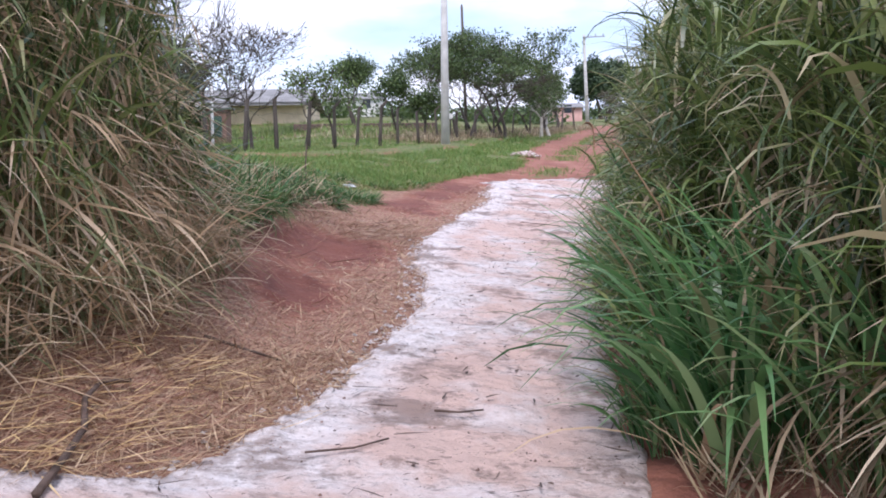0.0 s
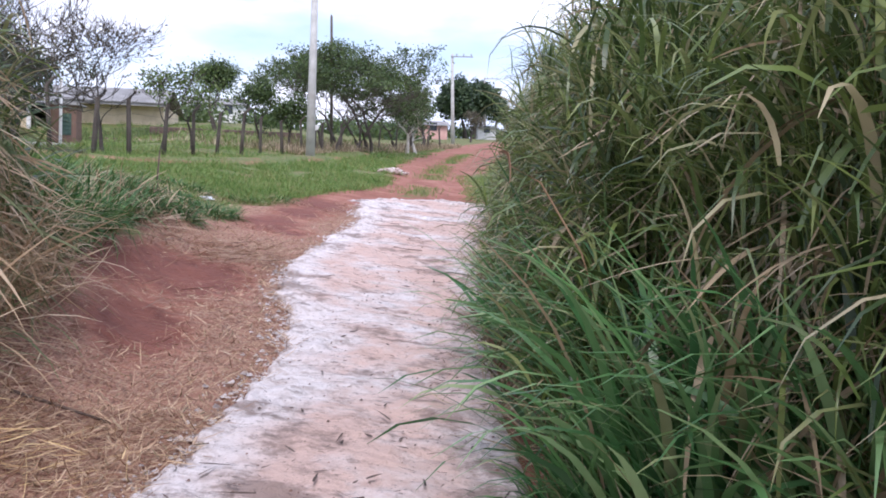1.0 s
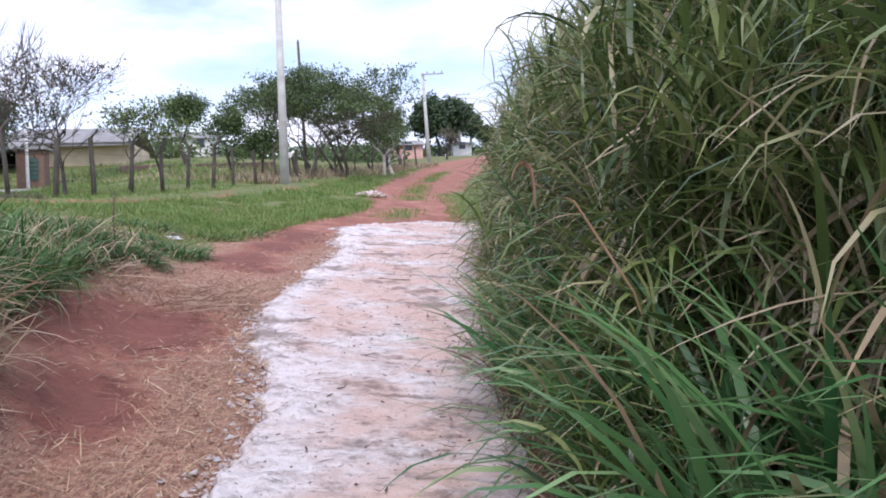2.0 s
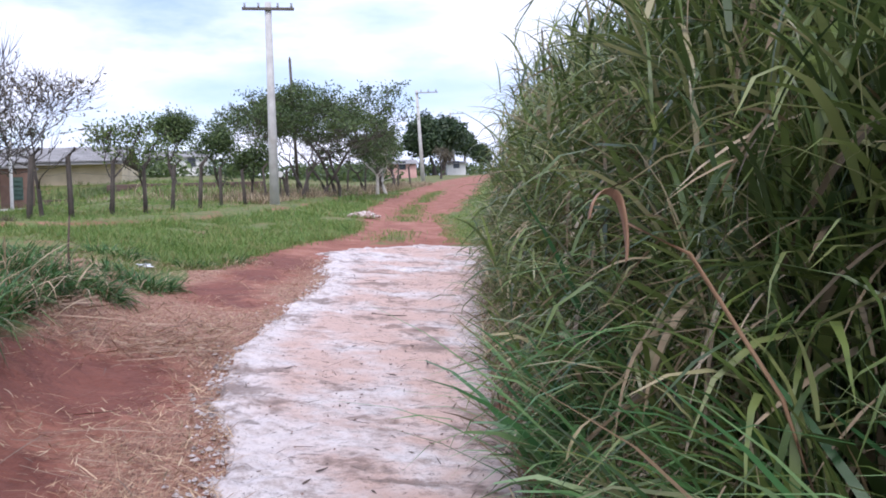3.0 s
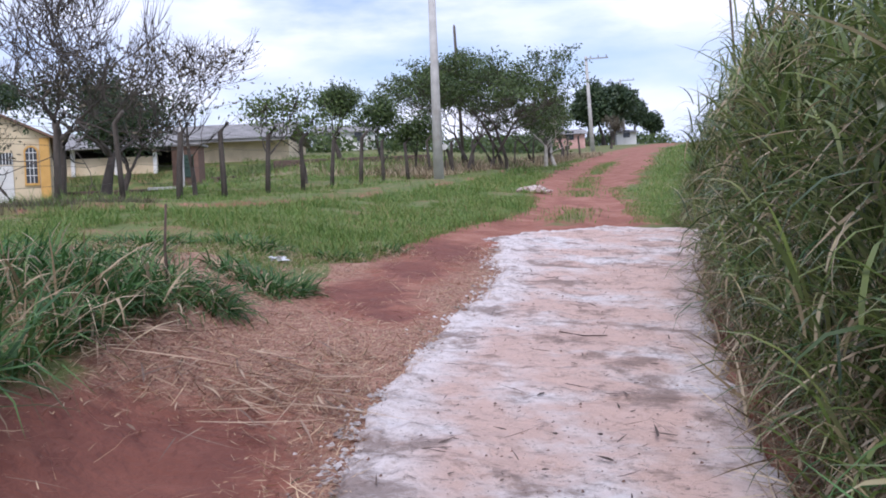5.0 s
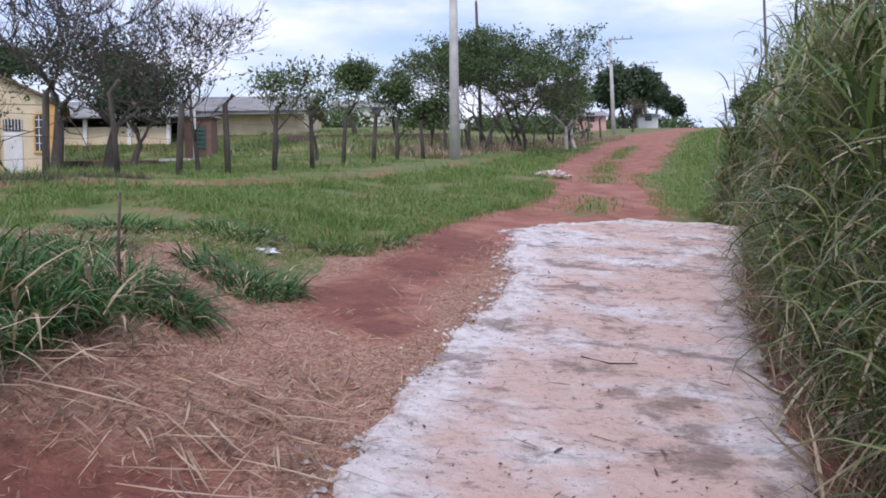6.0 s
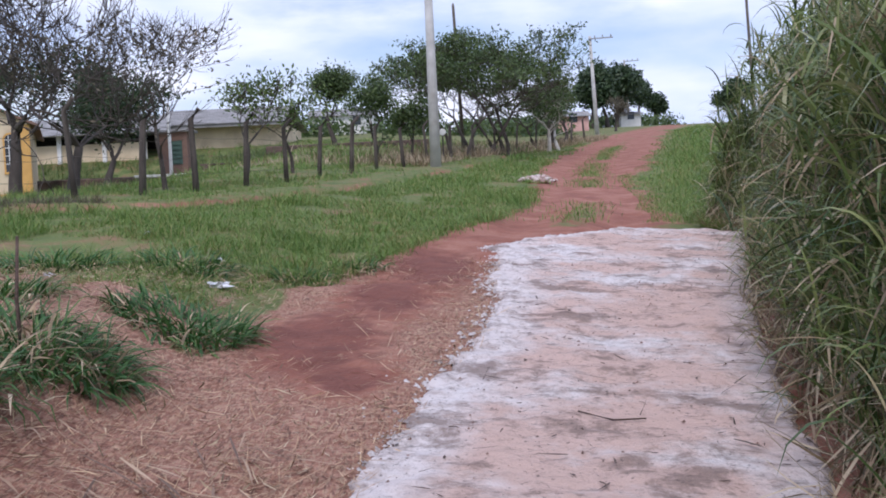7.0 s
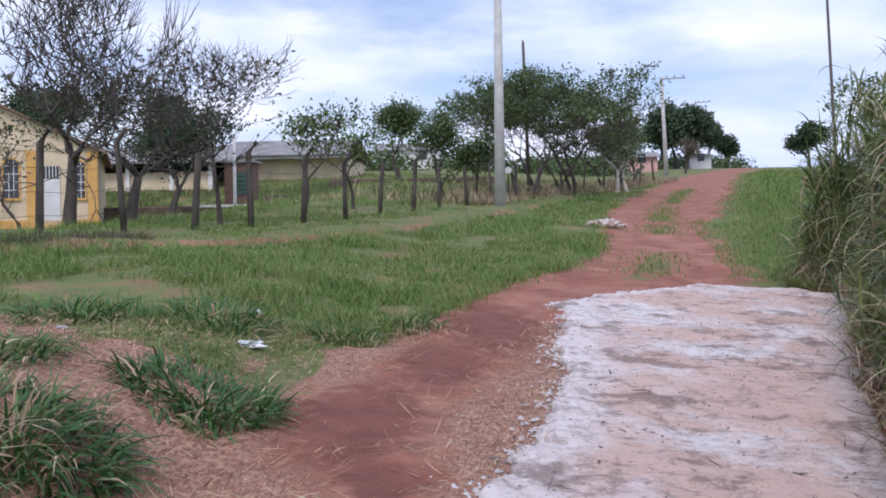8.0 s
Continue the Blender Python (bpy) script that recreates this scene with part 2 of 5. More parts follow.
POLE = material("pole_concrete", [(0.3, (0.42, 0.41, 0.39)), (0.7, (0.58, 0.57, 0.54))], 3, 7, 0.85, 0.25, 60, ((0.33, 0.28, 0.24), 1.3, 0.55, 0.8))
WOODPOLE = material("weathered_pole_wood", [(0.3, (0.08, 0.065, 0.055)), (0.7, (0.16, 0.135, 0.115))], 4, 6, 0.85, 0.4, 40, stretch=(1, 1, 0.15))
POST = material("fence_post_wood", [(0.3, (0.05, 0.04, 0.034)), (0.7, (0.13, 0.108, 0.09))], 7, 6, 0.9, 0.6, 45, stretch=(1, 1, 0.25))
STEEL = material("galvanised_steel", [(0.3, (0.32, 0.33, 0.34)), (0.7, (0.45, 0.46, 0.47))], 8, 4, 0.5, metal=0.7)
CREAM = material("cream_render", [(0.3, (0.62, 0.50, 0.33)), (0.7, (0.74, 0.62, 0.43))], 1.2, 7, 0.9, 0.2, 50, ((0.42, 0.33, 0.23), 0.7, 0.56, 0.8))
OCHRE = material("ochre_paint", [(0.3, (0.58, 0.32, 0.09)), (0.7, (0.70, 0.41, 0.13))], 2, 6, 0.85, 0.2, 50)
WHITE = material("white_paint", [(0.3, (0.70, 0.69, 0.66)), (0.7, (0.82, 0.81, 0.78))], 2, 6, 0.75, 0.1, 50)
ROOFGREY = material("fibre_cement", [(0.3, (0.22, 0.215, 0.21)), (0.7, (0.36, 0.35, 0.34))], 1.5, 7, 0.9, 0.2, 30, ((0.13, 0.12, 0.11), 0.8, 0.55, 0.8))
# Near-black colour that stands for the shade inside the sheds.
SHADEROOM = material("shaded_interior", [(0.3, (0.03, 0.028, 0.026)), (0.7, (0.06, 0.055, 0.05))], 2, 4, 0.95)
STONE = material("dark_rubble_stone", [(0.3, (0.07, 0.05, 0.042)), (0.7, (0.17, 0.115, 0.09))], 3, 6, 0.95, 0.6, 20)
BRICK = material("bare_brick", [(0.0, (0.17, 0.10, 0.075)), (1.0, (0.27, 0.17, 0.125))], 4, 6, 0.95, 0.4, 30)
PINK = material("pink_render", [(0.3, (0.56, 0.32, 0.28)), (0.7, (0.68, 0.42, 0.37))], 1.5, 6, 0.9, 0.2, 40)
GLASS = material("dark_pane", [(0.3, (0.03, 0.035, 0.04)), (0.7, (0.05, 0.055, 0.06))], 2, 3, 0.12)
GREENPAINT = material("green_paint", [(0.3, (0.06, 0.11, 0.085)), (0.7, (0.10, 0.17, 0.13))], 3, 4, 0.7)
RUBBLE = material("broken_rubble", [(0.0, (0.24, 0.13, 0.10)), (0.5, (0.48, 0.37, 0.33)), (1.0, (0.72, 0.66, 0.62))], 5, 4, 0.95, 0.4, 40, objectrandom=True)
PLASTIC = material("crumpled_plastic", [(0.35, (0.30, 0.31, 0.34)), (0.6, (0.72, 0.73, 0.76))], 22, 4, 0.35)
TWIG = material("dead_twig", [(0.3, (0.06, 0.04, 0.03)), (0.7, (0.15, 0.10, 0.08))], 14, 5, 0.9, 0.4, 80)
SCUFF = material("dark_scuff_shred", [(0.0, (0.05, 0.035, 0.03)), (1.0, (0.16, 0.11, 0.09))], 9, 3, 0.9, island=True)
WIRE = material("rusty_wire", [(0.3, (0.10, 0.08, 0.07)), (0.7, (0.2, 0.17, 0.15))], 14, 4, 0.7, metal=0.4)


# ---- mesh helpers ----
def smooth(v, low, high):
    t = np.clip((np.asarray(v, float) - low) / (high - low), 0, 1)
    return t * t * (3 - 2 * t)


def mesh_from(name, verts, quads, mat, shade=True):
    """A mesh of quads from arrays."""
    me = bpy.data.meshes.new(name)
    verts, quads = np.asarray(verts, np.float32), np.asarray(quads, np.int32)
    me.vertices.add(len(verts))
    me.vertices.foreach_set("co", verts.ravel())
    me.loops.add(quads.size)
    me.loops.foreach_set("vertex_index", quads.ravel())
    me.polygons.add(len(quads))
    me.polygons.foreach_set("loop_start", np.arange(0, quads.size, 4, dtype=np.int32))
    me.update(calc_edges=True)
    if shade:
        me.polygons.foreach_set("use_smooth", np.ones(len(quads), bool))
    me.materials.append(mat)
    return me


def part(name, bm, mat, parent, label="", shade=False):
    """One mesh object from a bmesh, under a thing or a part."""
    me = bpy.data.meshes.new(name)
    bm.to_mesh(me)
    bm.free()
    me.materials.append(mat)
    if shade:
        me.polygons.foreach_set("use_smooth", np.ones(len(me.polygons), bool))
    ob = new(name, me)
    ob.parent = parent
    return tagged(ob, label)


def thing(name, at, label, category, group="", kind="", turn=0.0, tilt=(0, 0)):
    ob = new(name)
    ob.matrix_world = pose(*at, tilt[0], tilt[1], turn)
    return tagged(ob, label, category, group, kind)


def box(bm, x0, y0, z0, x1, y1, z1, bevel=0.0):
    made = bmesh.ops.create_cube(bm, size=1.0, matrix=Matrix.Translation(((x0 + x1) / 2, (y0 + y1) / 2, (z0 + z1) / 2))
                                 @ Matrix.Diagonal((abs(x1 - x0), abs(y1 - y0), abs(z1 - z0), 1)))
    if bevel:
        edges = {e for v in made["verts"] for e in v.link_edges}
        bmesh.ops.bevel(bm, geom=list(edges), offset=bevel, segments=1, affect="EDGES")
    return bm


def tube(bm, points, radii, sides=8, cap=True):
    """A tapered tube along points."""
    rings = []
    points = [Vector(p) for p in points]
    for i, p in enumerate(points):
        d = (points[min(i + 1, len(points) - 1)] - points[max(i - 1, 0)]).normalized()
        a = d.orthogonal().normalized() if abs(d.z) < 0.9 else d.cross(Vector((0, 1, 0))).normalized()
        b = d.cross(a)
        rings.append([bm.verts.new(p + radii[i] * (math.cos(2 * math.pi * k / sides) * a + math.sin(2 * math.pi * k / sides) * b)) for k in range(sides)])
    for lower, upper in zip(rings, rings[1:]):
        for k in range(sides):
            bm.faces.new((lower[k], lower[(k + 1) % sides], upper[(k + 1) % sides], upper[k]))
    if cap:
        bm.faces.new(rings[0][::-1])
        bm.faces.new(rings[-1])
    return bm


def blades(rng, base, length, azimuth, lean, bend, width, segments=4, power=1.3, twist=0.5):
    """Arched blades of grass: verts and quads. lean and bend are the angles from upright at the foot and gained to the tip."""
    n = len(base)
    s = np.linspace(0, 1, segments + 1)
    theta = lean[:, None] + bend[:, None] * ((s[:-1] + s[1:]) / 2)[None, :] ** power
    step = (length / segments)[:, None]
    run = np.concatenate([np.zeros((n, 1)), np.cumsum(np.sin(theta) * step, 1)], 1)
    rise = np.concatenate([np.zeros((n, 1)), np.cumsum(np.cos(theta) * step, 1)], 1)
    ca, sa = np.cos(azimuth)[:, None], np.sin(azimuth)[:, None]
    wobble = rng.normal(0, 0.03, (n, 1)) * length[:, None] * (s ** 2)[None, :]
    mid = np.stack([base[:, :1] + run * ca - wobble * sa, base[:, 1:2] + run * sa + wobble * ca, base[:, 2:3] + rise], 2)
    w = width[:, None] * (np.minimum(1, 0.55 + 2.2 * s) * np.clip(1.02 - s ** 2.2, 0.04, 1))[None, :] * 0.5
    turn = azimuth[:, None] + np.pi / 2 + rng.normal(0, twist, (n, 1)) * (0.4 + s)[None, :]
    side = np.stack([np.cos(turn), np.sin(turn), rng.normal(0, 0.25, (n, 1)) * np.ones_like(turn)], 2) * w[:, :, None]
    verts = np.stack([mid - side, mid + side], 2).reshape(-1, 3)
    k = np.arange(n)[:, None] * (2 * (segments + 1)) + 2 * np.arange(segments)[None, :]
    quads = np.stack([k, k + 1, k + 3, k + 2], 2).reshape(-1, 4)
    return verts, quads


def joined(lists):
    verts, quads, shift = [], [], 0
    for v, q in lists:
        verts.append(v)
        quads.append(q + shift)
        shift += len(v)
    return np.concatenate(verts), np.concatenate(quads)


# ---- the lie of the land ----
def value_noise(x, y, scale, seed=0):
    """Smooth noise of -1 to 1 over arrays."""
    x, y = np.asarray(x, float) * scale + seed * 17.3, np.asarray(y, float) * scale - seed * 9.1
    xi, yi = np.floor(x), np.floor(y)
    fx, fy = x - xi, y - yi
    fx, fy = fx * fx * (3 - 2 * fx), fy * fy * (3 - 2 * fy)

    def h(a, b):
        v = np.sin(a * 127.1 + b * 311.7 + seed * 74.7) * 43758.5453
        return 2 * (v - np.floor(v)) - 1
    return (h(xi, yi) * (1 - fx) + h(xi + 1, yi) * fx) * (1 - fy) + (h(xi, yi + 1) * (1 - fx) + h(xi + 1, yi + 1) * fx) * fy


def land(x, y):
    """Height of the ground: a lane that climbs away, banked to its left, with a field that dips towards the house."""
    x, y = np.asarray(x, float), np.asarray(y, float)
    z = np.interp(y, [-300, -20, 0, 18, 40, 83, 120, 180, 260, 700], [-8, -1.7, 0.03, 1.6, 3.2, 6.9, 9.8, 13.5, 14.0, 9]) - 0.065 * np.clip(x, -6, 6)
    z = z + 0.42 * smooth(-x, 1.0, 2.1) * smooth(y, 2, 5) * (1 - 0.65 * smooth(y, 11, 17)) * (1 - smooth(y, 18, 30))
    z = z + 0.25 * smooth(x - right_edge(y), 0.1, 0.9) * (1 - smooth(y, 20, 26))
    dip = smooth(-x - 0.10 * (y - 8), 0, 12.0) * smooth(y, 23, 30) * (1 - smooth(y, 58, 69))
    field = np.clip(z - 2.42 - 0.02 * (y - 25), 0, None) * dip
    return z - field


def left_edge(y):
    e = np.interp(y, [-14, 2.9, 3.25, 3.42, 3.56, 3.88, 4.25, 4.75, 5.4, 6.2, 7.05, 9.0, 9.7, 10.9, 12.1, 13.8, 15.5, 17, 18.7, 20.1, 21.25],
                  [-3.2, -2.7, -1.85, -1.42, -1.17, -0.97, -0.84, -0.66, -0.49, -0.34, -0.18, -0.26, -0.29, -0.14, 0.06, 0.5, 0.82, 0.86, 0.96, 1.95, 3.3])
    return e + 0.05 * value_noise(0, y, 1.7, 3) + 0.045 * value_noise(0, y, 4.3, 4) + 0.04 * value_noise(0, y, 10.0, 5) + 0.03 * value_noise(0, y, 23.0, 41)


def right_edge(y):
    e = np.interp(y, [-14, 0, 3.8, 6.5, 8.8, 11.2, 14, 17, 20.5, 21.25, 30], [0.5, 0.62, 0.80, 1.1, 1.43, 1.9, 2.5, 3.35, 4.6, 4.1, 6])
    return e + 0.06 * value_noise(3, y, 2.1, 6) + 0.03 * value_noise(3, y, 7.0, 7)


def turf_edge(y):
    """Where the turf of the left verge begins."""
    return np.interp(y, [-14, 0, 4.3, 5.7, 9.5, 11, 12.5, 14, 15.5, 17.5, 20, 23.2, 25, 28, 31, 40, 49.7, 57.7, 72, 88, 108, 123, 180],
                     [-3.4, -2.9, -2.1, -1.8, -1.7, -1.66, -1.46, -1.3, -0.95, -0.4, 0.25, 1.4, 1.8, 2.2, 2.6, 3.5, 5.3, 7.1, 10.9, 15.4, 22.0, 27.6, 46])


def road_right(y):
    return np.interp(y, [0, 21, 27.3, 33.8, 45, 55.5, 72.7, 86.8, 123, 180], [2, 3.4, 4.5, 5.8, 8.4, 11.0, 15.4, 19.2, 30.2, 48.2])


def verge(y):
    """The ragged edge of the turf to the right of the lane."""
    return road_right(y) + 0.45 * value_noise(0, y, 0.3, 61) + 0.25 * value_noise(0, y, 0.9, 62)


def axis(points):
    out = []
    for a, b, n in points:
        out.append(np.linspace(a, b, n, endpoint=False))
    return np.concatenate(out)


xs = axis([(-700, -60, 16), (-60, -12, 32), (-12, -4, 32), (-4, 6, 140), (6, 14, 32), (14, 60, 24), (60, 700, 17)])
ys = axis([(-300, -6, 16), (-6, 2, 24), (2, 24, 260), (24, 60, 120), (60, 190, 65), (190, 1200, 18)])
gx, gy = np.meshgrid(xs, ys)
gz = land(gx, gy)
inside = smooth(gx, left_edge(gy) - 0.02, left_edge(gy) + 0.1) * (1 - smooth(gx, right_edge(gy) - 0.1, right_edge(gy) + 0.02)) * (gy < 21)
near = 1 - smooth(np.abs(gy - 12), 15, 40)
gz = gz + (1 - inside) * near * (0.025 * value_noise(gx, gy, 1.6, 1) + 0.018 * value_noise(gx, gy, 4.5, 2) + 0.01 * value_noise(gx, gy, 11, 8)) - 0.05 * inside
ruts = (gy > 20) & (gy < 180)
mid_road = (turf_edge(gy) + road_right(gy)) / 2
gz = gz - ruts * 0.06 * np.exp(-((np.abs(gx - mid_road) - 0.75) / 0.3) ** 2)
gz = gz + ruts * 0.02 * value_noise(gx, gy, 0.9, 11)
turf = 1 - smooth(gx + 0.25 * value_noise(gx, gy, 1.3, 9), turf_edge(gy) - 0.25, turf_edge(gy) + 0.2)
turf = np.maximum(turf, smooth(gx + 0.3 * value_noise(gx, gy, 0.8, 10), verge(gy) - 0.4, verge(gy) + 0.4) * smooth(gy, 20.5, 22))
turf = np.maximum(turf, (gy > 21.5) * 0.8 * np.exp(-((gx - mid_road) / 0.42) ** 2) * (0.6 + 0.6 * value_noise(gx, gy, 0.35, 12)))
turf = np.maximum(turf, smooth(gx - right_edge(gy), 0.9, 1.6) * (gy < 22))
bare = smooth(value_noise(gx, gy, 0.55, 13), 0.45, 0.7) * 0.3
turf = np.clip(turf - bare * (gx < 0), 0, 1)
open_soil = smooth(gy, 11.8, 12.8) * (1 - smooth(gy + 0.9 * value_noise(gx, gy, 0.9, 42) + 0.4 * value_noise(gx, gy, 2.7, 72), 15.0, 15.8)) * smooth(gx, -4.2, -3.2)
turf = turf * (1 - 0.95 * open_soil * smooth(value_noise(gx, gy, 1.2, 71), -0.85, -0.3))
ledge = np.interp(gy, [17, 19.4, 22.5, 27.4, 34, 46.7, 52], [-7.5, -5.5, -3.1, -1.8, -0.17, 2.66, 3.6]) + 0.15 * value_noise(gx, gy, 0.6, 43)
on_ledge = np.exp(-((gx - ledge) / 0.12) ** 2) * (gy > 18) * (gy < 50)
turf = turf * (1 - 0.6 * on_ledge * smooth(value_noise(gx, gy, 0.5, 44), -0.5, 0.2))
gz = gz + 0.10 * smooth(ledge - gx, -0.12, 0.12) * (1 - smooth(ledge - gx, 0.5, 2.0)) * (gy > 18) * (gy < 50)
red_spots = [(-1.05, 9.4, 0.62, 1.05), (-0.5, 13.95, 0.48, 1.0), (-0.12, 15.5, 0.4, 1.0), (-0.22, 12.95, 0.26, 0.4), (-1.15, 7.3, 0.36, 0.8), (0.25, 17.2, 0.5, 1.4), (-1.6, 8.6, 0.35, 0.8)]
straw = 0.85 * smooth(turf_edge(gy) + 2.6 - gx, 0, 0.6) * (1 - smooth(gy, 16.0, 19))
damp = 0 * straw
for sx, sy, rx, ry in red_spots:
    damp = np.maximum(damp, np.exp(-(((gx - sx) / rx) ** 2 + ((gy - sy) / ry) ** 2)))
    straw = straw * (1 - np.exp(-(((gx - sx) / rx) ** 2 + ((gy - sy) / ry) ** 2)))
cols, rows = len(xs), len(ys)
index = np.arange(rows * cols).reshape(rows, cols)
faces = np.stack([index[:-1, :-1], index[:-1, 1:], index[1:, 1:], index[1:, :-1]], 2).reshape(-1, 4)
ground_mesh = mesh_from("ground", np.stack([gx, gy, gz], 2).reshape(-1, 3), faces, SOIL)
zone = ground_mesh.color_attributes.new("zone", "FLOAT_COLOR", "POINT")
zone.data.foreach_set("color", np.stack([turf, straw, damp, 0 * turf + 1], 2).astype(np.float32).ravel())
ground = tagged(new("ground", ground_mesh), "red laterite earth with straw litter and patchy turf", "ground", kind="structure")


def build_path():
    """The poured concrete: a thick uneven sheet with ragged edges."""
    py = np.concatenate([np.arange(-12, 2, 0.1), np.arange(2, 21.25, 0.025)])
    u = np.concatenate([[0, 0.006], np.linspace(0.02, 0.98, 70), [0.994, 1]])
    lift = np.concatenate([[-0.06, 0.012], np.full(70, 0.03), [0.012, -0.06]])
    lo, hi = left_edge(py), right_edge(py)
    px = lo[:, None] + (hi - lo)[:, None] * u[None, :]
    yy = py[:, None] + 0 * px
    pz = land(px, yy) + lift[None, :] + 0.014 * value_noise(px, yy, 1.1, 21) + 0.016 * value_noise(px * 0.7, yy, 3.4, 22) + 0.011 * value_noise(px * 0.9, yy, 8, 23) + 0.006 * value_noise(px, yy, 17, 24)
    pz = pz - 0.07 * smooth(yy, 21.0, 21.2)
    rim = px - lo[:, None] + 0.12 * value_noise(px, yy, 2.0, 25)
    washed = smooth(rim, 0.12, 0.55) * (1 - 0.6 * smooth(px - hi[:, None], -0.45, -0.1))
    pz = pz + (1 - smooth(rim, 0.1, 0.45)) * (lift > 0)[None, :] * (0.016 * value_noise(px, yy, 11, 26) + 0.01 * value_noise(px, yy, 26, 27))
    r, c = px.shape
    ix = np.arange(r * c).reshape(r, c)
    q = np.stack([ix[:-1, :-1], ix[:-1, 1:], ix[1:, 1:], ix[1:, :-1]], 2).reshape(-1, 4)
    sheet = mesh_from("pavement", np.stack([px, yy, pz], 2).reshape(-1, 3), q, CONCRETE)
    mud = sheet.color_attributes.new("mud", "FLOAT_COLOR", "POINT")
    wet = np.clip(0.12 + washed, 0, 1)
    mud.data.foreach_set("color", np.stack([wet, wet, wet, 0 * wet + 1], 2).astype(np.float32).ravel())
    return tagged(new("pavement", sheet),
                  "pale rough concrete strip stained with red mud", "pavement", kind="structure")


build_path()


# ---- trees ----
def tree(name, at, height, spread, radius, leaves, leaf_size, leaf_mat, label, seed, first=0.3, levels=4, clump=0.45, bark=None,
         upward=0.25, tips_only=True, crown_low=0.0, lean=(0.0, 0.0), flat=0.7, forks=3, ratio=(0.6, 0.85), twig=0.008, sprays=0, wander=0.16):
    """A tree: trunk with limbs that fork, and a crown of many small leaves in clumps at the ends of the limbs."""
    rng = random.Random(seed)
    root = thing(name, (at[0], at[1], float(land(at[0], at[1])) - 0.05), label, "tree")
    bm = bmesh.new()
    tips = []

    def limb(p, d, length, r, level):
        pts, rad = [p], [r]
        n = 4
        for i in range(n):
            sway = wander if level == levels else 0.16
            d = (d + Vector((rng.gauss(0, sway), rng.gauss(0, sway), rng.gauss(0, 0.10) + upward * 0.15))).normalized()
            p = p + d * (length / n)
            pts.append(p)
            rad.append(r * (1 - 0.42 * (i + 1) / n))
            if level > 0 and i >= 1 and rng.random() < 0.35:
                side = Vector((rng.gauss(0, 1), rng.gauss(0, 1), rng.uniform(0, 0.6))).normalized()
                limb(p, (d * 0.5 + side * 0.8).normalized(), length * rng.uniform(0.4, 0.6), rad[-1] * 0.5, level - 1 if level < 3 else 1)
        tube(bm, pts, [max(q, twig) for q in rad], 7 if level > 2 else 5 if level > 1 else 3, cap=False)
        if level == 0:
            for _ in range(sprays):
                e = (d + Vector((rng.gauss(0, 0.3), rng.gauss(0, 0.3), rng.uniform(0.1, 0.7)))).normalized()
                s = length * rng.uniform(0.5, 1.1)
                tube(bm, [p, p + e * s * 0.5, p + (e + Vector((0, 0, 0.15))) * s], [twig * 0.9, twig * 0.7, twig * 0.4], 3, cap=False)
            tips.append((p, length))
            tips.append((pts[2], length))
            return
        for _ in range(forks if level > 1 else 2):
            side = Vector((rng.gauss(0, 1), rng.gauss(0, 1), rng.gauss(0, 0.5))).normalized()
            limb(p, (d * 0.75 + side * spread + Vector((0, 0, upward))).normalized(), length * rng.uniform(*ratio), rad[-1] * 0.68, level - 1)

    limb(Vector((0, 0, 0)), Vector((lean[0], lean[1], 1)).normalized(), height * first, radius, levels)
    top = max(t[0].z for t in tips)
    k = height / top
    for v in bm.verts:
        v.co.z *= k
    part("trunk", bm, bark or BARK, root, shade=True)
    if leaves:
        r = np.random.default_rng(seed)
        centre = np.array([[t[0].x, t[0].y, t[0].z * k] for t in tips])
        centre = centre[centre[:, 2] > crown_low * height]
        pick = centre[r.integers(0, len(centre), leaves)]
        c = pick + np.clip(r.normal(0, clump, (leaves, 3)), -1.7 * clump, 1.7 * clump) * np.array([1, 1, flat])
        size = leaf_size * r.uniform(0.6, 1.4, leaves)
        a, b = r.normal(0, 1, (leaves, 3)), r.normal(0, 1, (leaves, 3))
        a /= np.linalg.norm(a, axis=1, keepdims=True)
        b -= a * (a * b).sum(1, keepdims=True)
        b /= np.linalg.norm(b, axis=1, keepdims=True)
        a, b = a * size[:, None], b * (size * 0.42)[:, None]
        verts = np.stack([c - a, c - b, c + a, c + b], 1).reshape(-1, 3)
        ob = new("crown", mesh_from("crown", verts, np.arange(4 * leaves).reshape(-1, 4), leaf_mat, shade=False))
        ob.parent = root
    return root


BARELABEL = "nearly leafless tree with many fine grey branches"
tree("tree", (-8.2, 27), 5.8, 1.2, 0.15, 900, 0.045, LEAFDRY, "large nearly leafless tree with an open head of grey twigs", 22, 0.2, 5, 0.2, upward=0.22, ratio=(0.8, 0.98), twig=0.009, flat=1.0, sprays=4, forks=3)
tree("tree", (-9.7, 28), 2.3, 0.6, 0.045, 200, 0.06, LEAFDRY, BARELABEL + " beside the house", 5, 0.3, 4, 0.2, upward=0.4, twig=0.005)
tree("tree", (-8.55, 31), 3.5, 0.8, 0.17, 3400, 0.06, LEAFDARK, "broad dark green tree with pale limbs beside the house", 8, 0.5, 5, 0.24, crown_low=0.5, twig=0.006, wander=0.05)
tree("tree", (-15.2, 53), 5.9, 0.85, 0.22, 9000, 0.1, LEAFDARK, "dark green tree with a dense crown", 9, 0.3, 5, 0.5, crown_low=0.3)
tree("tree", (-5.35, 27.6), 3.75, 0.75, 0.06, 1300, 0.05, LEAFDRY, "slender half-bare tree with clumps of dry leaves", 12, 0.6, 4, 0.15, crown_low=0.55, upward=0.2, twig=0.007, sprays=3, forks=4, wander=0.03)
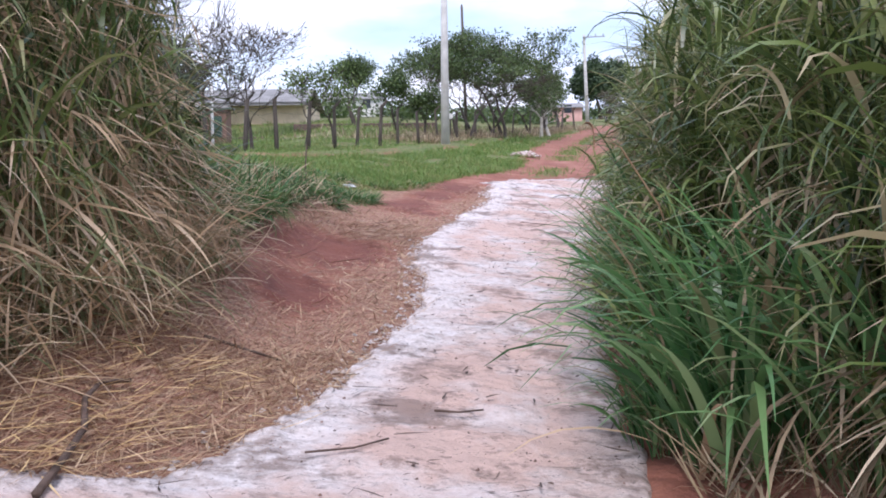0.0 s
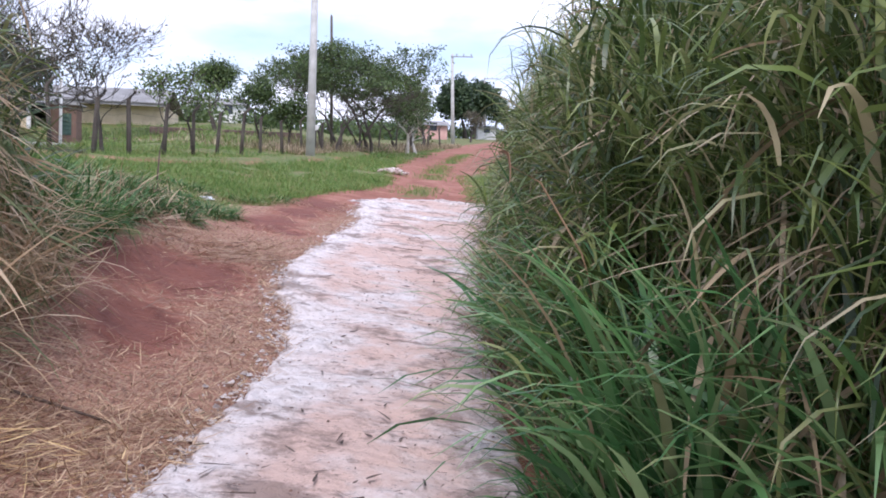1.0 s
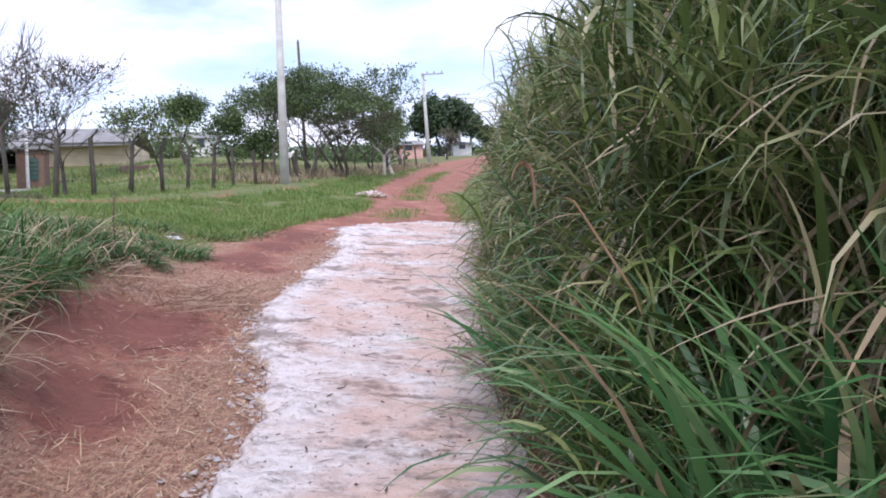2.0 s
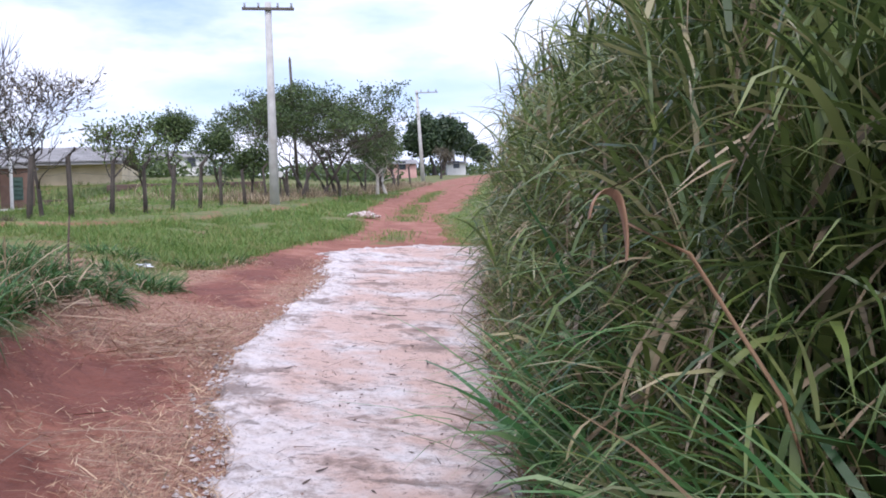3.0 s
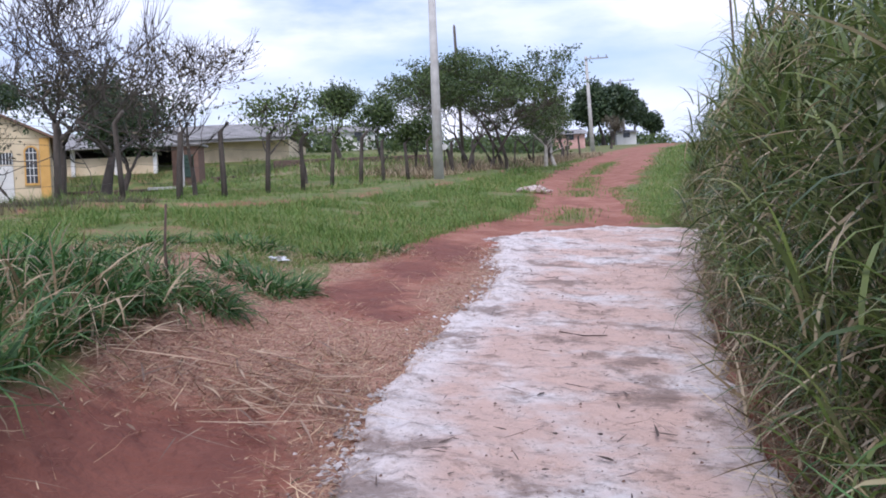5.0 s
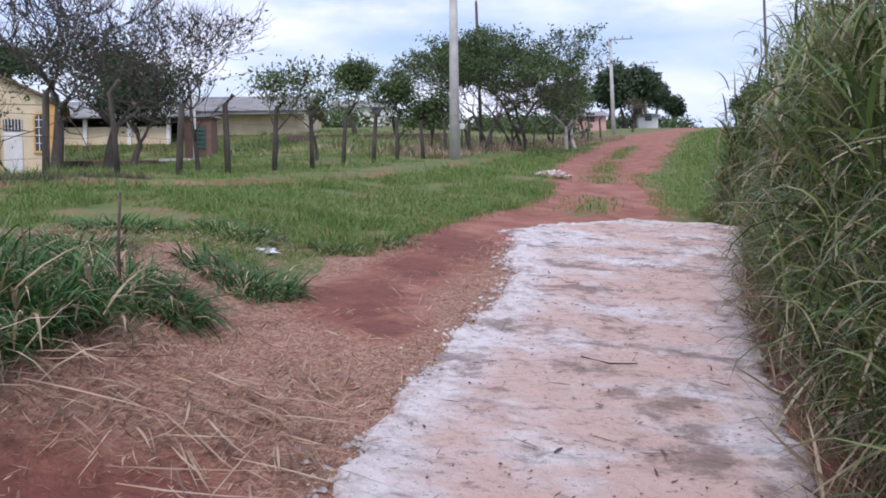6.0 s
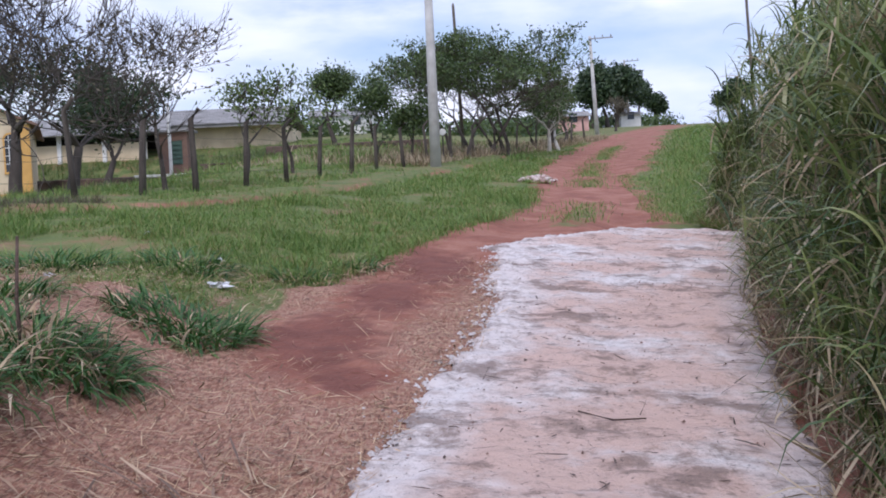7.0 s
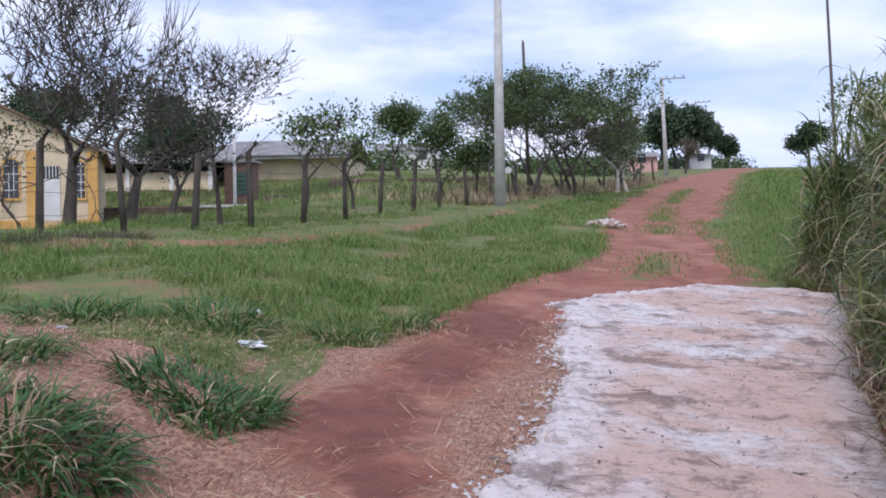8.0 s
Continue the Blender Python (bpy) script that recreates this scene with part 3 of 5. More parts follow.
tree("tree", (-4.3, 30.3), 2.7, 0.7, 0.05, 620, 0.06, LEAFLIGHT, "young light green tree with a slanting second stem", 14, 0.35, 4, 0.2, crown_low=0.45, lean=(0.3, 0))
tree("tree", (-3.9, 35.5), 2.8, 0.7, 0.06, 1000, 0.065, LEAFLIGHT, "young light green tree behind the fence", 15, 0.4, 4, 0.22, crown_low=0.4)
tree("tree", (-5.2, 60), 4.3, 0.75, 0.16, 5500, 0.09, LEAF, "round green tree in the field", 17, 0.3, 5, 0.32, crown_low=0.35)
tree("tree", (-1.9, 44), 2.9, 0.75, 0.08, 2800, 0.07, LEAF, "small green tree behind the pole", 19, 0.3, 4, 0.25, crown_low=0.25)
tree("tree", (-0.7, 45), 2.5, 0.75, 0.08, 2600, 0.07, LEAF, "small bushy green tree behind the pole", 20, 0.3, 4, 0.25, crown_low=0.2)
for i, (x, y, h, n) in enumerate([(0.9, 48, 5.3, 2400), (1.5, 47, 5.4, 2800), (2.6, 50, 5.7, 3200), (3.4, 53, 5.7, 3200), (3.0, 56, 5.6, 3200), (5.3, 58, 3.8, 2600), (1.8, 55, 5.2, 2800), (3.4, 50.5, 5.6, 2800)]):
    tagged(tree("tree", (x, y), h, 0.9, 0.10, int(n * 1.35), 0.075, LEAF, "spreading green tree with thin leaning trunks in the roadside grove", 30 + i, 0.42, 5, 0.21,
                crown_low=0.56, lean=(0.14 * (i % 3 - 1), 0), upward=0.15, flat=0.5), group="roadside grove")
for i, (x, y, h) in enumerate([(6.9, 63, 3.9), (8.1, 67, 3.7), (7.6, 72, 3.9)]):
    tagged(tree("tree", (x, y), h, 0.75, 0.14, 4200, 0.09, LEAF, "green roadside tree in the grove", 50 + i, 0.3, 5, 0.33, crown_low=0.2), group="roadside grove")
for i, (x, y, h) in enumerate([(18.0, 120, 6.4), (20.2, 122, 7.6), (22.4, 127, 7.4), (25.8, 140, 7.4), (30.0, 152, 6.2), (34.5, 160, 4.8), (21.6, 124, 6.6)]):
    tagged(tree("tree", (x, y), h, 0.75, 0.3, 5500, 0.26, LEAFDARK, "tall dark green tree far up the lane", 60 + i, 0.2, 5, 0.6, crown_low=0.05), group="dark trees up the lane")
tree("tree", (16.2, 95), 3.2, 0.75, 0.14, 900, 0.1, LEAFDRY, "low grey-brown half-dry tree beside the lane", 70, 0.3, 5, 0.25, crown_low=0.3)
for i, (x, y, h, n) in enumerate([(40.6, 140, 4.6, 3500), (42.8, 142, 5.6, 3500)]):
    tagged(tree("tree", (x, y), h, 0.8, 0.25, n, 0.24, LEAFDARK, "dark green tree beside the far end of the lane", 80 + i, 0.3, 4, 0.55, crown_low=0.3), group="far lane trees")
tree("tree", (19.0, 60), 5.8, 0.6, 0.2, 2000, 0.12, LEAFLIGHT, "tall thin-leaved tree behind the tall grass", 90, 0.35, 5, 0.3, crown_low=0.4)
for i, (x, y, h) in enumerate([(-28, 88, 6.5), (-34, 80, 7), (-42, 90, 7.5)]):
    tagged(tree("tree", (x, y), h, 0.75, 0.3, 3000, 0.22, LEAFDARK, "dark green tree behind the sheds", 100 + i, 0.25, 4, 0.6, crown_low=0.2), group="trees behind the sheds")


def far_bushes():
    """A loose belt of low bushes across the far side of the field."""
    r = np.random.default_rng(12)
    centres = np.concatenate([np.stack([r.uniform(-60, 13, 110), r.uniform(88, 118, 110)], 1), np.stack([np.linspace(16, 36, 20) + r.normal(0, 0.6, 20), np.linspace(118, 160, 20)], 1)])
    c = centres[r.integers(0, 130, 16000)]
    wide = r.normal(0, 1, (16000, 3)) * np.array([1.1, 1.1, 0.55])
    x, y = c[:, 0] + wide[:, 0], c[:, 1] + wide[:, 1]
    p = np.stack([x, y, land(x, y) + 0.6 + wide[:, 2]], 1)
    a, b = r.normal(0, 0.16, (16000, 3)), r.normal(0, 0.1, (16000, 3))
    verts = np.stack([p - a, p - b, p + a, p + b], 1).reshape(-1, 3)
    tagged(new("far_bushes", mesh_from("far_bushes", verts, np.arange(64000).reshape(-1, 4), LEAF, shade=False)), "belt of low green bushes across the field", "bushes", kind="stuff")


far_bushes()


tree("tree", (5.95, 57.2), 3.0, 0.6, 0.12, 500, 0.09, LEAF, "small roadside tree with a whitewashed trunk", 95, 0.5, 3, 0.25, bark=PALEBARK, crown_low=0.5)
tree("tree", (6.6, 58.6), 2.8, 0.6, 0.11, 500, 0.09, LEAF, "small roadside tree with a whitewashed trunk", 96, 0.5, 3, 0.25, bark=PALEBARK, crown_low=0.5)


# ---- poles ----
def light_pole(at, height, lean, label, group="concrete poles"):
    z = float(land(*at)) - 0.3
    pole = thing("utility_pole", (at[0], at[1], z), label, "utility pole", group, tilt=(0, lean))
    part("shaft", tube(bmesh.new(), [(0, 0, 0), (0, 0, height * 0.5), (0, 0, height + 0.3)], [0.185, 0.15, 0.115], 20), POLE, pole, shade=True)
    bm = box(bmesh.new(), -0.95, -0.2, height - 0.02, 0.95, -0.11, height + 0.08, 0.01)
    arm = part("crossarm", bm, WOODPOLE, pole, "dark timber crossarm")
    for x in (-0.85, -0.35, 0.35, 0.85):
        part("insulator", tube(bmesh.new(), [(x, -0.155, height + 0.08), (x, -0.155, height + 0.13), (x, -0.155, height + 0.16), (x, -0.155, height + 0.24)], [0.02, 0.05, 0.035, 0.04], 8), STEEL, arm)
    part("band", tube(bmesh.new(), [(0, 0, height - 0.05), (0, 0, height + 0.03)], [0.125, 0.123], 16), STEEL, pole)
    return pole


def side_arm_pole(at, height, lean, label):
    z = float(land(*at)) - 0.3
    pole = thing("utility_pole", (at[0], at[1], z), label, "utility pole", "concrete poles", tilt=(0, lean))
    part("shaft", tube(bmesh.new(), [(0, 0, 0), (0, 0, height * 0.5), (0, 0, height + 0.3)], [0.18, 0.145, 0.11], 14), POLE, pole, shade=True)
    arm = part("crossarm", box(bmesh.new(), -0.15, -0.2, height + 0.02, 1.75, -0.11, height + 0.12, 0.01), STEEL, pole, "pale side crossarm")
    for x in (0.35, 0.95, 1.6):
        part("insulator", tube(bmesh.new(), [(x, -0.155, height + 0.12), (x, -0.155, height + 0.2), (x, -0.155, height + 0.32)], [0.03, 0.06, 0.04], 8), STEEL, arm)
    return pole


light_pole((0.21, 39.5), 7.55, 0.1, "tall round grey concrete utility pole with a crossarm")
side_arm_pole((12.6, 83), 7.6, -2.2, "grey concrete utility pole with a side arm")
side_arm_pole((23.5, 126), 8.1, -2.5, "grey concrete utility pole far up the lane")
side_arm_pole((33.5, 168), 7.6, -2.0, "grey concrete utility pole at the crest")
for (x, y, h, r, lean) in [(1.65, 60, 7.7, 0.085, -1.6), (12.6, 45, 7.7, 0.055, -2.5)]:
    p = thing("utility_pole", (x, y, float(land(x, y)) - 0.3), "dark weathered timber pole with a pointed top", "utility pole", "timber poles", tilt=(0, lean))
    part("shaft", tube(bmesh.new(), [(0, 0, 0), (0, 0, h * 0.6), (0, 0, h + 0.2), (0, 0, h + 0.35)], [r * 1.2, r, r * 0.85, r * 0.4], 12), WOODPOLE, p, shade=True)


# ---- fence ----
def fence():
    f = thing("fence", (0, 0, 0), "old fence of leaning bent-topped posts with rusty wires", "fence")
    rng = random.Random(4)
    spots = [(-7.4, 17.2), (-6.75, 19.4), (-6.15, 21.6), (-5.6, 23.3), (-5.04, 25.0), (-4.53, 26.9), (-3.94, 28.9), (-3.34, 30.8), (-2.86, 33.2), (-2.22, 35.6), (-1.67, 38.4),
             (-0.9, 41), (-0.1, 43.6), (0.8, 46.2), (1.8, 49), (2.9, 52), (4.1, 55.2), (5.4, 58.6), (6.8, 62), (8.2, 65.6), (9.6, 69.5)]
    tops = []
    for x, y in spots:
        z = float(land(x, y))
        dx, dy = rng.uniform(-0.12, 0.12), rng.uniform(-0.08, 0.08)
        r = rng.uniform(0.045, 0.068)
        h = rng.uniform(1.28, 1.45)
        pts = [(x, y, z - 0.2), (x + dx * 0.5, y + dy * 0.5, z + h * 0.5), (x + dx, y + dy, z + h), (x + dx + 0.2, y + dy - 0.12, z + h + 0.2)]
        part("post", tube(bmesh.new(), pts, [r * 1.15, r, r * 0.95, r * 0.7], 7), POST, f, shade=True)
        tops.append((x + dx, y + dy, z, h))
    for k in (0.25, 0.5, 0.75, 0.97):
        pts = []
        for (xa, ya, za, ha), (xb, yb, zb, hb) in zip(tops, tops[1:]):
            for s in (0, 0.5):
                pts.append((xa + (xb - xa) * s, ya + (yb - ya) * s - 0.06, za + (zb - za) * s + ha * k - (0.03 if s else 0)))
        part("wire", tube(bmesh.new(), pts, [0.004] * len(pts), 3), WIRE, f)


fence()


# ---- the house with pilasters ----
def arched_window(parent, x, z, w, h, y):
    frame_part = bmesh.new()
    box(frame_part, x - w / 2 - 0.08, y - 0.1, z - 0.1, x + w / 2 + 0.08, y + 0.02, z)
    box(frame_part, x - w / 2 - 0.07, y - 0.05, z, x - w / 2, y + 0.02, z + h)
    box(frame_part, x + w / 2, y - 0.05, z, x + w / 2 + 0.07, y + 0.02, z + h)
    n = 10
    for i in range(n):
        a, b = math.pi * i / n, math.pi * (i + 1) / n
        ring = [(rr * math.cos(t), rr * math.sin(t)) for t in (a, b) for rr in (w / 2, w / 2 + 0.08)]
        vs = [frame_part.verts.new((x + p[0], y - 0.05, z + h + p[1])) for p in (ring[0], ring[1], ring[3], ring[2])]
        vb = [frame_part.verts.new((x + p[0], y + 0.02, z + h + p[1])) for p in (ring[0], ring[1], ring[3], ring[2])]
        frame_part.faces.new(vs)
        for j in range(4):
            frame_part.faces.new((vs[j], vb[j], vb[(j + 1) % 4], vs[(j + 1) % 4]))
    win = part("window", frame_part, OCHRE, parent, "arched window with an ochre surround")
    pane = bmesh.new()
    pts = [(x - w / 2, y - 0.012, z), (x + w / 2, y - 0.012, z)] + [(x + w / 2 * math.cos(math.pi * i / 12), y - 0.012, z + h + w / 2 * math.sin(math.pi * i / 12)) for i in range(13)]
    pane.faces.new([pane.verts.new(p) for p in pts])
    part("pane", pane, GLASS, win)
    bars = bmesh.new()
    for i in range(1, 3):
        box(bars, x - w / 2 + w * i / 3 - 0.015, y - 0.035, z, x - w / 2 + w * i / 3 + 0.015, y - 0.015, z + h + w * 0.42)
    for i in range(1, 5):
        box(bars, x - w / 2, y - 0.033, z + h * i / 4 - 0.015, x + w / 2, y - 0.017, z + h * i / 4 + 0.015)
    part("glazing_bars", bars, WHITE, win)


def house():
    x0, x1, y0, y1 = -10.0, 0.0, 0.0, 9.0
    z0, h = 0.0, 3.45
    ob = thing("house", (-18.26, 52.0, 3.0), "cream rendered house with ochre pilasters and arched windows", "house", turn=21)
    part("wall", box(bmesh.new(), x0, y0, z0 - 1.2, x1, y1, z0 + h), CREAM, ob)
    part("plinth", box(bmesh.new(), x0 - 0.05, y0 - 0.06, z0 - 1.2, x1 + 0.05, y0, z0 + 0.3), OCHRE, ob, "ochre painted plinth")
    for x in (-9.75, -7.3, -4.5, -2.85, -0.25):
        part("pilaster", box(bmesh.new(), x - 0.22, y0 - 0.14, z0 - 0.5, x + 0.22, y0 - 0.061, z0 + h - 0.02, 0.02), OCHRE, ob, "ochre painted pilaster")
    xm = (x0 + x1) / 2
    rise = 2.35
    gable = bmesh.new()
    for y in (y0 - 0.04, y0 + 0.15):
        [gable.verts.new(p) for p in ((x0, y, z0 + h + 0.003), (x1, y, z0 + h + 0.003), (xm, y, z0 + h + rise))]
    gable.verts.ensure_lookup_table()
    v = gable.verts
    gable.faces.new((v[0], v[1], v[2]))
    gable.faces.new((v[5], v[4], v[3]))
    for a, b in ((0, 1), (1, 2), (2, 0)):
        gable.faces.new((v[b], v[a], v[a + 3], v[b + 3]))
    part("gable", gable, CREAM, ob)
    roof = bmesh.new()
    for s, xe in ((-1, x0 - 0.4), (1, x1 + 0.4)):
        drop = -0.4 * rise / 5
        vs = [roof.verts.new(p) for p in ((xe, y0 - 0.35, z0 + h + drop + 0.02), (xm, y0 - 0.35, z0 + h + rise + 0.02), (xm, y1 + 0.5, z0 + h + rise + 0.02), (xe, y1 + 0.5, z0 + h + drop + 0.02),
                                         (xe, y0 - 0.35, z0 + h + drop + 0.14), (xm, y0 - 0.35, z0 + h + rise + 0.14), (xm, y1 + 0.5, z0 + h + rise + 0.14), (xe, y1 + 0.5, z0 + h + drop + 0.14))]
        for q in ((0, 1, 2, 3), (7, 6, 5, 4), (0, 4, 5, 1), (1, 5, 6, 2), (2, 6, 7, 3), (3, 7, 4, 0)):
            roof.faces.new([vs[i] for i in q])
    part("roof", roof, BRICK, ob, "brown clay tile roof")
    for x, w in ((-3.7, 0.62), (-0.85, 0.5), (-6.0, 0.62), (-8.5, 0.62)):
        arched_window(ob, x, z0 + 1.3, w, 1.45, y0)
    door = part("door", box(bmesh.new(), -2.45, y0 - 0.05, z0 + 0.02, -1.65, y0 - 0.005, z0 + 2.15, 0.01), WHITE, ob, "white panelled door with a lattice")
    lattice = bmesh.new()
    for i in range(7):
        box(lattice, -2.42 + 0.12 * i, y0 - 0.075, z0 + 0.1, -2.40 + 0.12 * i, y0 - 0.05, z0 + 2.1)
    for i in range(14):
        box(lattice, -2.43, y0 - 0.07, z0 + 0.12 + 0.145 * i, -1.67, y0 - 0.052, z0 + 0.14 + 0.145 * i)
    part("lattice", lattice, WHITE, door)
    top = part("door_top_light", box(bmesh.new(), -2.45, y0 - 0.04, z0 + 2.2, -1.65, y0 - 0.006, z0 + 2.75), GLASS, ob, "dark barred top light")
    bars = bmesh.new()
    for i in range(6):
        box(bars, -2.4 + 0.14 * i, y0 - 0.06, z0 + 2.2, -2.37 + 0.14 * i, y0 - 0.04, z0 + 2.75)
    part("bars", bars, WHITE, top)


house()


# ---- sheds ----
def corrugated(x0, x1, ya, za, yb, zb, thick=0.05):
    bm = bmesh.new()
    n = int((x1 - x0) / 0.18) * 2
    lower = []
    for i in range(n + 1):
        x = x0 + (x1 - x0) * i / n
        d = 0.03 if i % 2 else -0.03
        lower.append([bm.verts.new((x, ya, za + d)), bm.verts.new((x, yb, zb + d)), bm.verts.new((x, yb, zb + d - thick)), bm.verts.new((x, ya, za + d - thick))])
    for a, b in zip(lower, lower[1:]):
        for j in range(4):
            bm.faces.new((a[j], b[j], b[(j + 1) % 4], a[(j + 1) % 4]))
    return bm


def open_shed():
    z = 5.55
    ob = thing("open_shed", (0, 0, 0), "long open-sided shed with cream parapet, white columns and grey sheet roof", "shed")
    part("parapet", box(bmesh.new(), -31, 66, z - 1.5, -17.2, 66.15, z + 0.86), CREAM, ob)
    for x in (-30.6, -28, -25.2, -22.4, -19.7, -17.3):
        part("column", box(bmesh.new(), x - 0.12, 65.84, z - 0.6, x + 0.12, 66.0, z + 1.45, 0.01), WHITE, ob, "white painted column")
    # The shade under the roof is put into the back wall's near-black colour.
    part("back_wall", box(bmesh.new(), -31, 73.0, z - 1, -17.2, 73.2, z + 2.2), SHADEROOM, ob)
    part("beam", box(bmesh.new(), -31.2, 65.9, z + 1.4, -17.0, 66.1, z + 1.6), WHITE, ob)
    part("roof", corrugated(-31.6, -15.8, 65.2, z + 1.42, 69.6, z + 2.75), ROOFGREY, ob, "grey fibre-cement sheet roof")
    part("rear_roof", corrugated(-31.6, -15.8, 74, z + 1.5, 69.7, z + 2.78), ROOFGREY, ob, "grey fibre-cement sheet roof")


def long_shed():
    z = 5.55
    ob = thing("storehouse", (0, 0, 0), "cream walled storehouse with a low grey sheet roof", "building")
    part("wall", box(bmesh.new(), -16.6, 68, z - 1.6, -9.3, 76, z + 1.75), CREAM, ob)
    part("fascia", box(bmesh.new(), -17.2, 67.0, z + 1.62, -9.1, 67.12, z + 1.8), ROOFGREY, ob)
    part("roof", corrugated(-17.3, -9.0, 66.9, z + 1.86, 71, z + 3.1), ROOFGREY, ob, "grey fibre-cement sheet roof")
    part("rear_roof", corrugated(-17.3, -9.0, 77, z + 1.8, 71.1, z + 3.12), ROOFGREY, ob, "grey fibre-cement sheet roof")
    # A solid panel on the wall; its colour paints the shaded opening.
    part("doorway", box(bmesh.new(), -16.3, 67.93, z - 0.6, -15.0, 67.995, z + 1.5), SHADEROOM, ob, "flat dark panel that draws the shade in an open doorway")


def kiosk():
    z = 4.2
    ob = thing("brick_kiosk", (0, 0, 0), "small bare brick hut with green louvred opening", "hut")
    part("wall", box(bmesh.new(), -13.9, 57.2, z - 1.2, -12.5, 58.6, z + 2.0), BRICK, ob)
    part("roof_slab", box(bmesh.new(), -14.0, 57.0, z + 2.0, -12.3, 58.8, z + 2.12, 0.02), ROOFGREY, ob)
    w = part("window", box(bmesh.new(), -13.35, 57.15, z + 0.35, -12.75, 57.198, z + 1.55), GREENPAINT, ob, "green louvred opening")
    for i in range(5):
        part("louvre", box(bmesh.new(), -13.3, 57.09, z + 0.42 + 0.23 * i, -12.8, 57.149, z + 0.55 + 0.23 * i), GREENPAINT, w)


def far_building(name, x0, x1, y0, depth, h, wall_mat, roof_mat, label, rise=0.9, windows=2):
    z = float(land((x0 + x1) / 2, y0))
    ob = thing(name, (0, 0, 0), label, "building")
    part("wall", box(bmesh.new(), x0, y0, z - 1, x1, y0 + depth, z + h), wall_mat, ob)
    part("roof", corrugated(x0 - 0.3, x1 + 0.3, y0 - 0.4, z + h, y0 + depth / 2, z + h + rise), roof_mat, ob)
    part("rear_roof", corrugated(x0 - 0.3, x1 + 0.3, y0 + depth + 0.4, z + h, y0 + depth / 2 + 0.05, z + h + rise + 0.02), roof_mat, ob)
    for i in range(windows):
        x = x0 + (x1 - x0) * (i + 0.5) / windows
        part("window", box(bmesh.new(), x - 0.4, y0 - 0.04, z + 0.9, x + 0.4, y0 - 0.005, z + 1.8), GLASS, ob)


open_shed()
long_shed()
kiosk()
far_building("farm_building", -12.5, -6.2, 105, 6, 1.9, WHITE, ROOFGREY, "white farm building with a grey roof far across the field", 0.9)
far_building("pink_house", 12.4, 15.5, 106, 4, 1.5, PINK, ROOFGREY, "small pink rendered house behind the trees", 0.6, 1)
far_building("white_house", 22.3, 24.7, 125, 4, 1.5, WHITE, ROOFGREY, "small white house beside the lane", 0.4, 1)
terrace = thing("terrace_wall", (0, 0, 0), "dark rubble retaining wall below the sheds", "wall", kind="structure")
part("wall", box(bmesh.new(), -23, 57.5, 1.8, -14.2, 58.2, 4.05, 0.05), STONE, terrace)
part("field_wall", box(bmesh.new(), -9.0, 60.0, 4.3, -0.2, 60.35, 5.42, 0.04), STONE, terrace)
slab = thing("concrete_slab", (-12.2, 55.6, 3.98), "low pale concrete slab in front of the brick hut", "slab")
part("top", box(bmesh.new(), -2.2, -1.3, -0.14, 2.8, 1.5, 0.0, 0.02), POLE, slab)
part("footing", box(bmesh.new(), -2.1, -1.2, -1.3, 2.7, 1.4, -0.14), STONE, slab)
wpost = thing("white_post", (-13.04, 56, 3.98), "slender white painted post beside the brick hut", "post")
part("shaft", tube(bmesh.new(), [(0, 0, 0), (0, 0, 3.5)], [0.09, 0.08], 10), WHITE, wpost, shade=True)
part("cap", tube(bmesh.new(), [(0, 0, 3.5), (0, 0, 3.56)], [0.11, 0.1], 10), WHITE, wpost)


def round_sign():
    z = float(land(0.5, 46))
    ob = thing("round_sign", (0.5, 46, z), "small round white sign on a thin post", "sign")
    part("post", tube(bmesh.new(), [(0, 0, -0.1), (0, 0, 1.2)], [0.03, 0.03], 8), POST, ob)
    part("disc", tube(bmesh.new(), [(0, -0.05, 1.12), (0, -0.03, 1.12)], [0.13, 0.13], 20), WHITE, ob)


def bench():
    z = 3.98
    ob = thing("bench", (-10.7, 55.8, z), "low weathered bench of a slab on two blocks", "bench")
    part("slab", box(bmesh.new(), -0.8, -0.2, 0.38, 0.8, 0.2, 0.46, 0.01), STONE, ob)
    for x in (-0.55, 0.55):
        part("leg", box(bmesh.new(), x - 0.12, -0.17, 0.0, x + 0.12, 0.17, 0.38, 0.01), STONE, ob)


round_sign()
bench()


# ---- grass ----
def grass(name, mat, label, base, length, azimuth, lean, bend, width, rng, segments=4, kind="stuff", power=1.3, category="grass", twist=0.5):
    v, q = blades(rng, base, length, azimuth, lean, bend, width, segments, power, twist)
    return tagged(new(name, mesh_from(name, v, q, mat)), label, category, kind=kind)


def on_land(x, y, h=0.0):
    return np.stack([x, y, land(x, y) + h], 1)


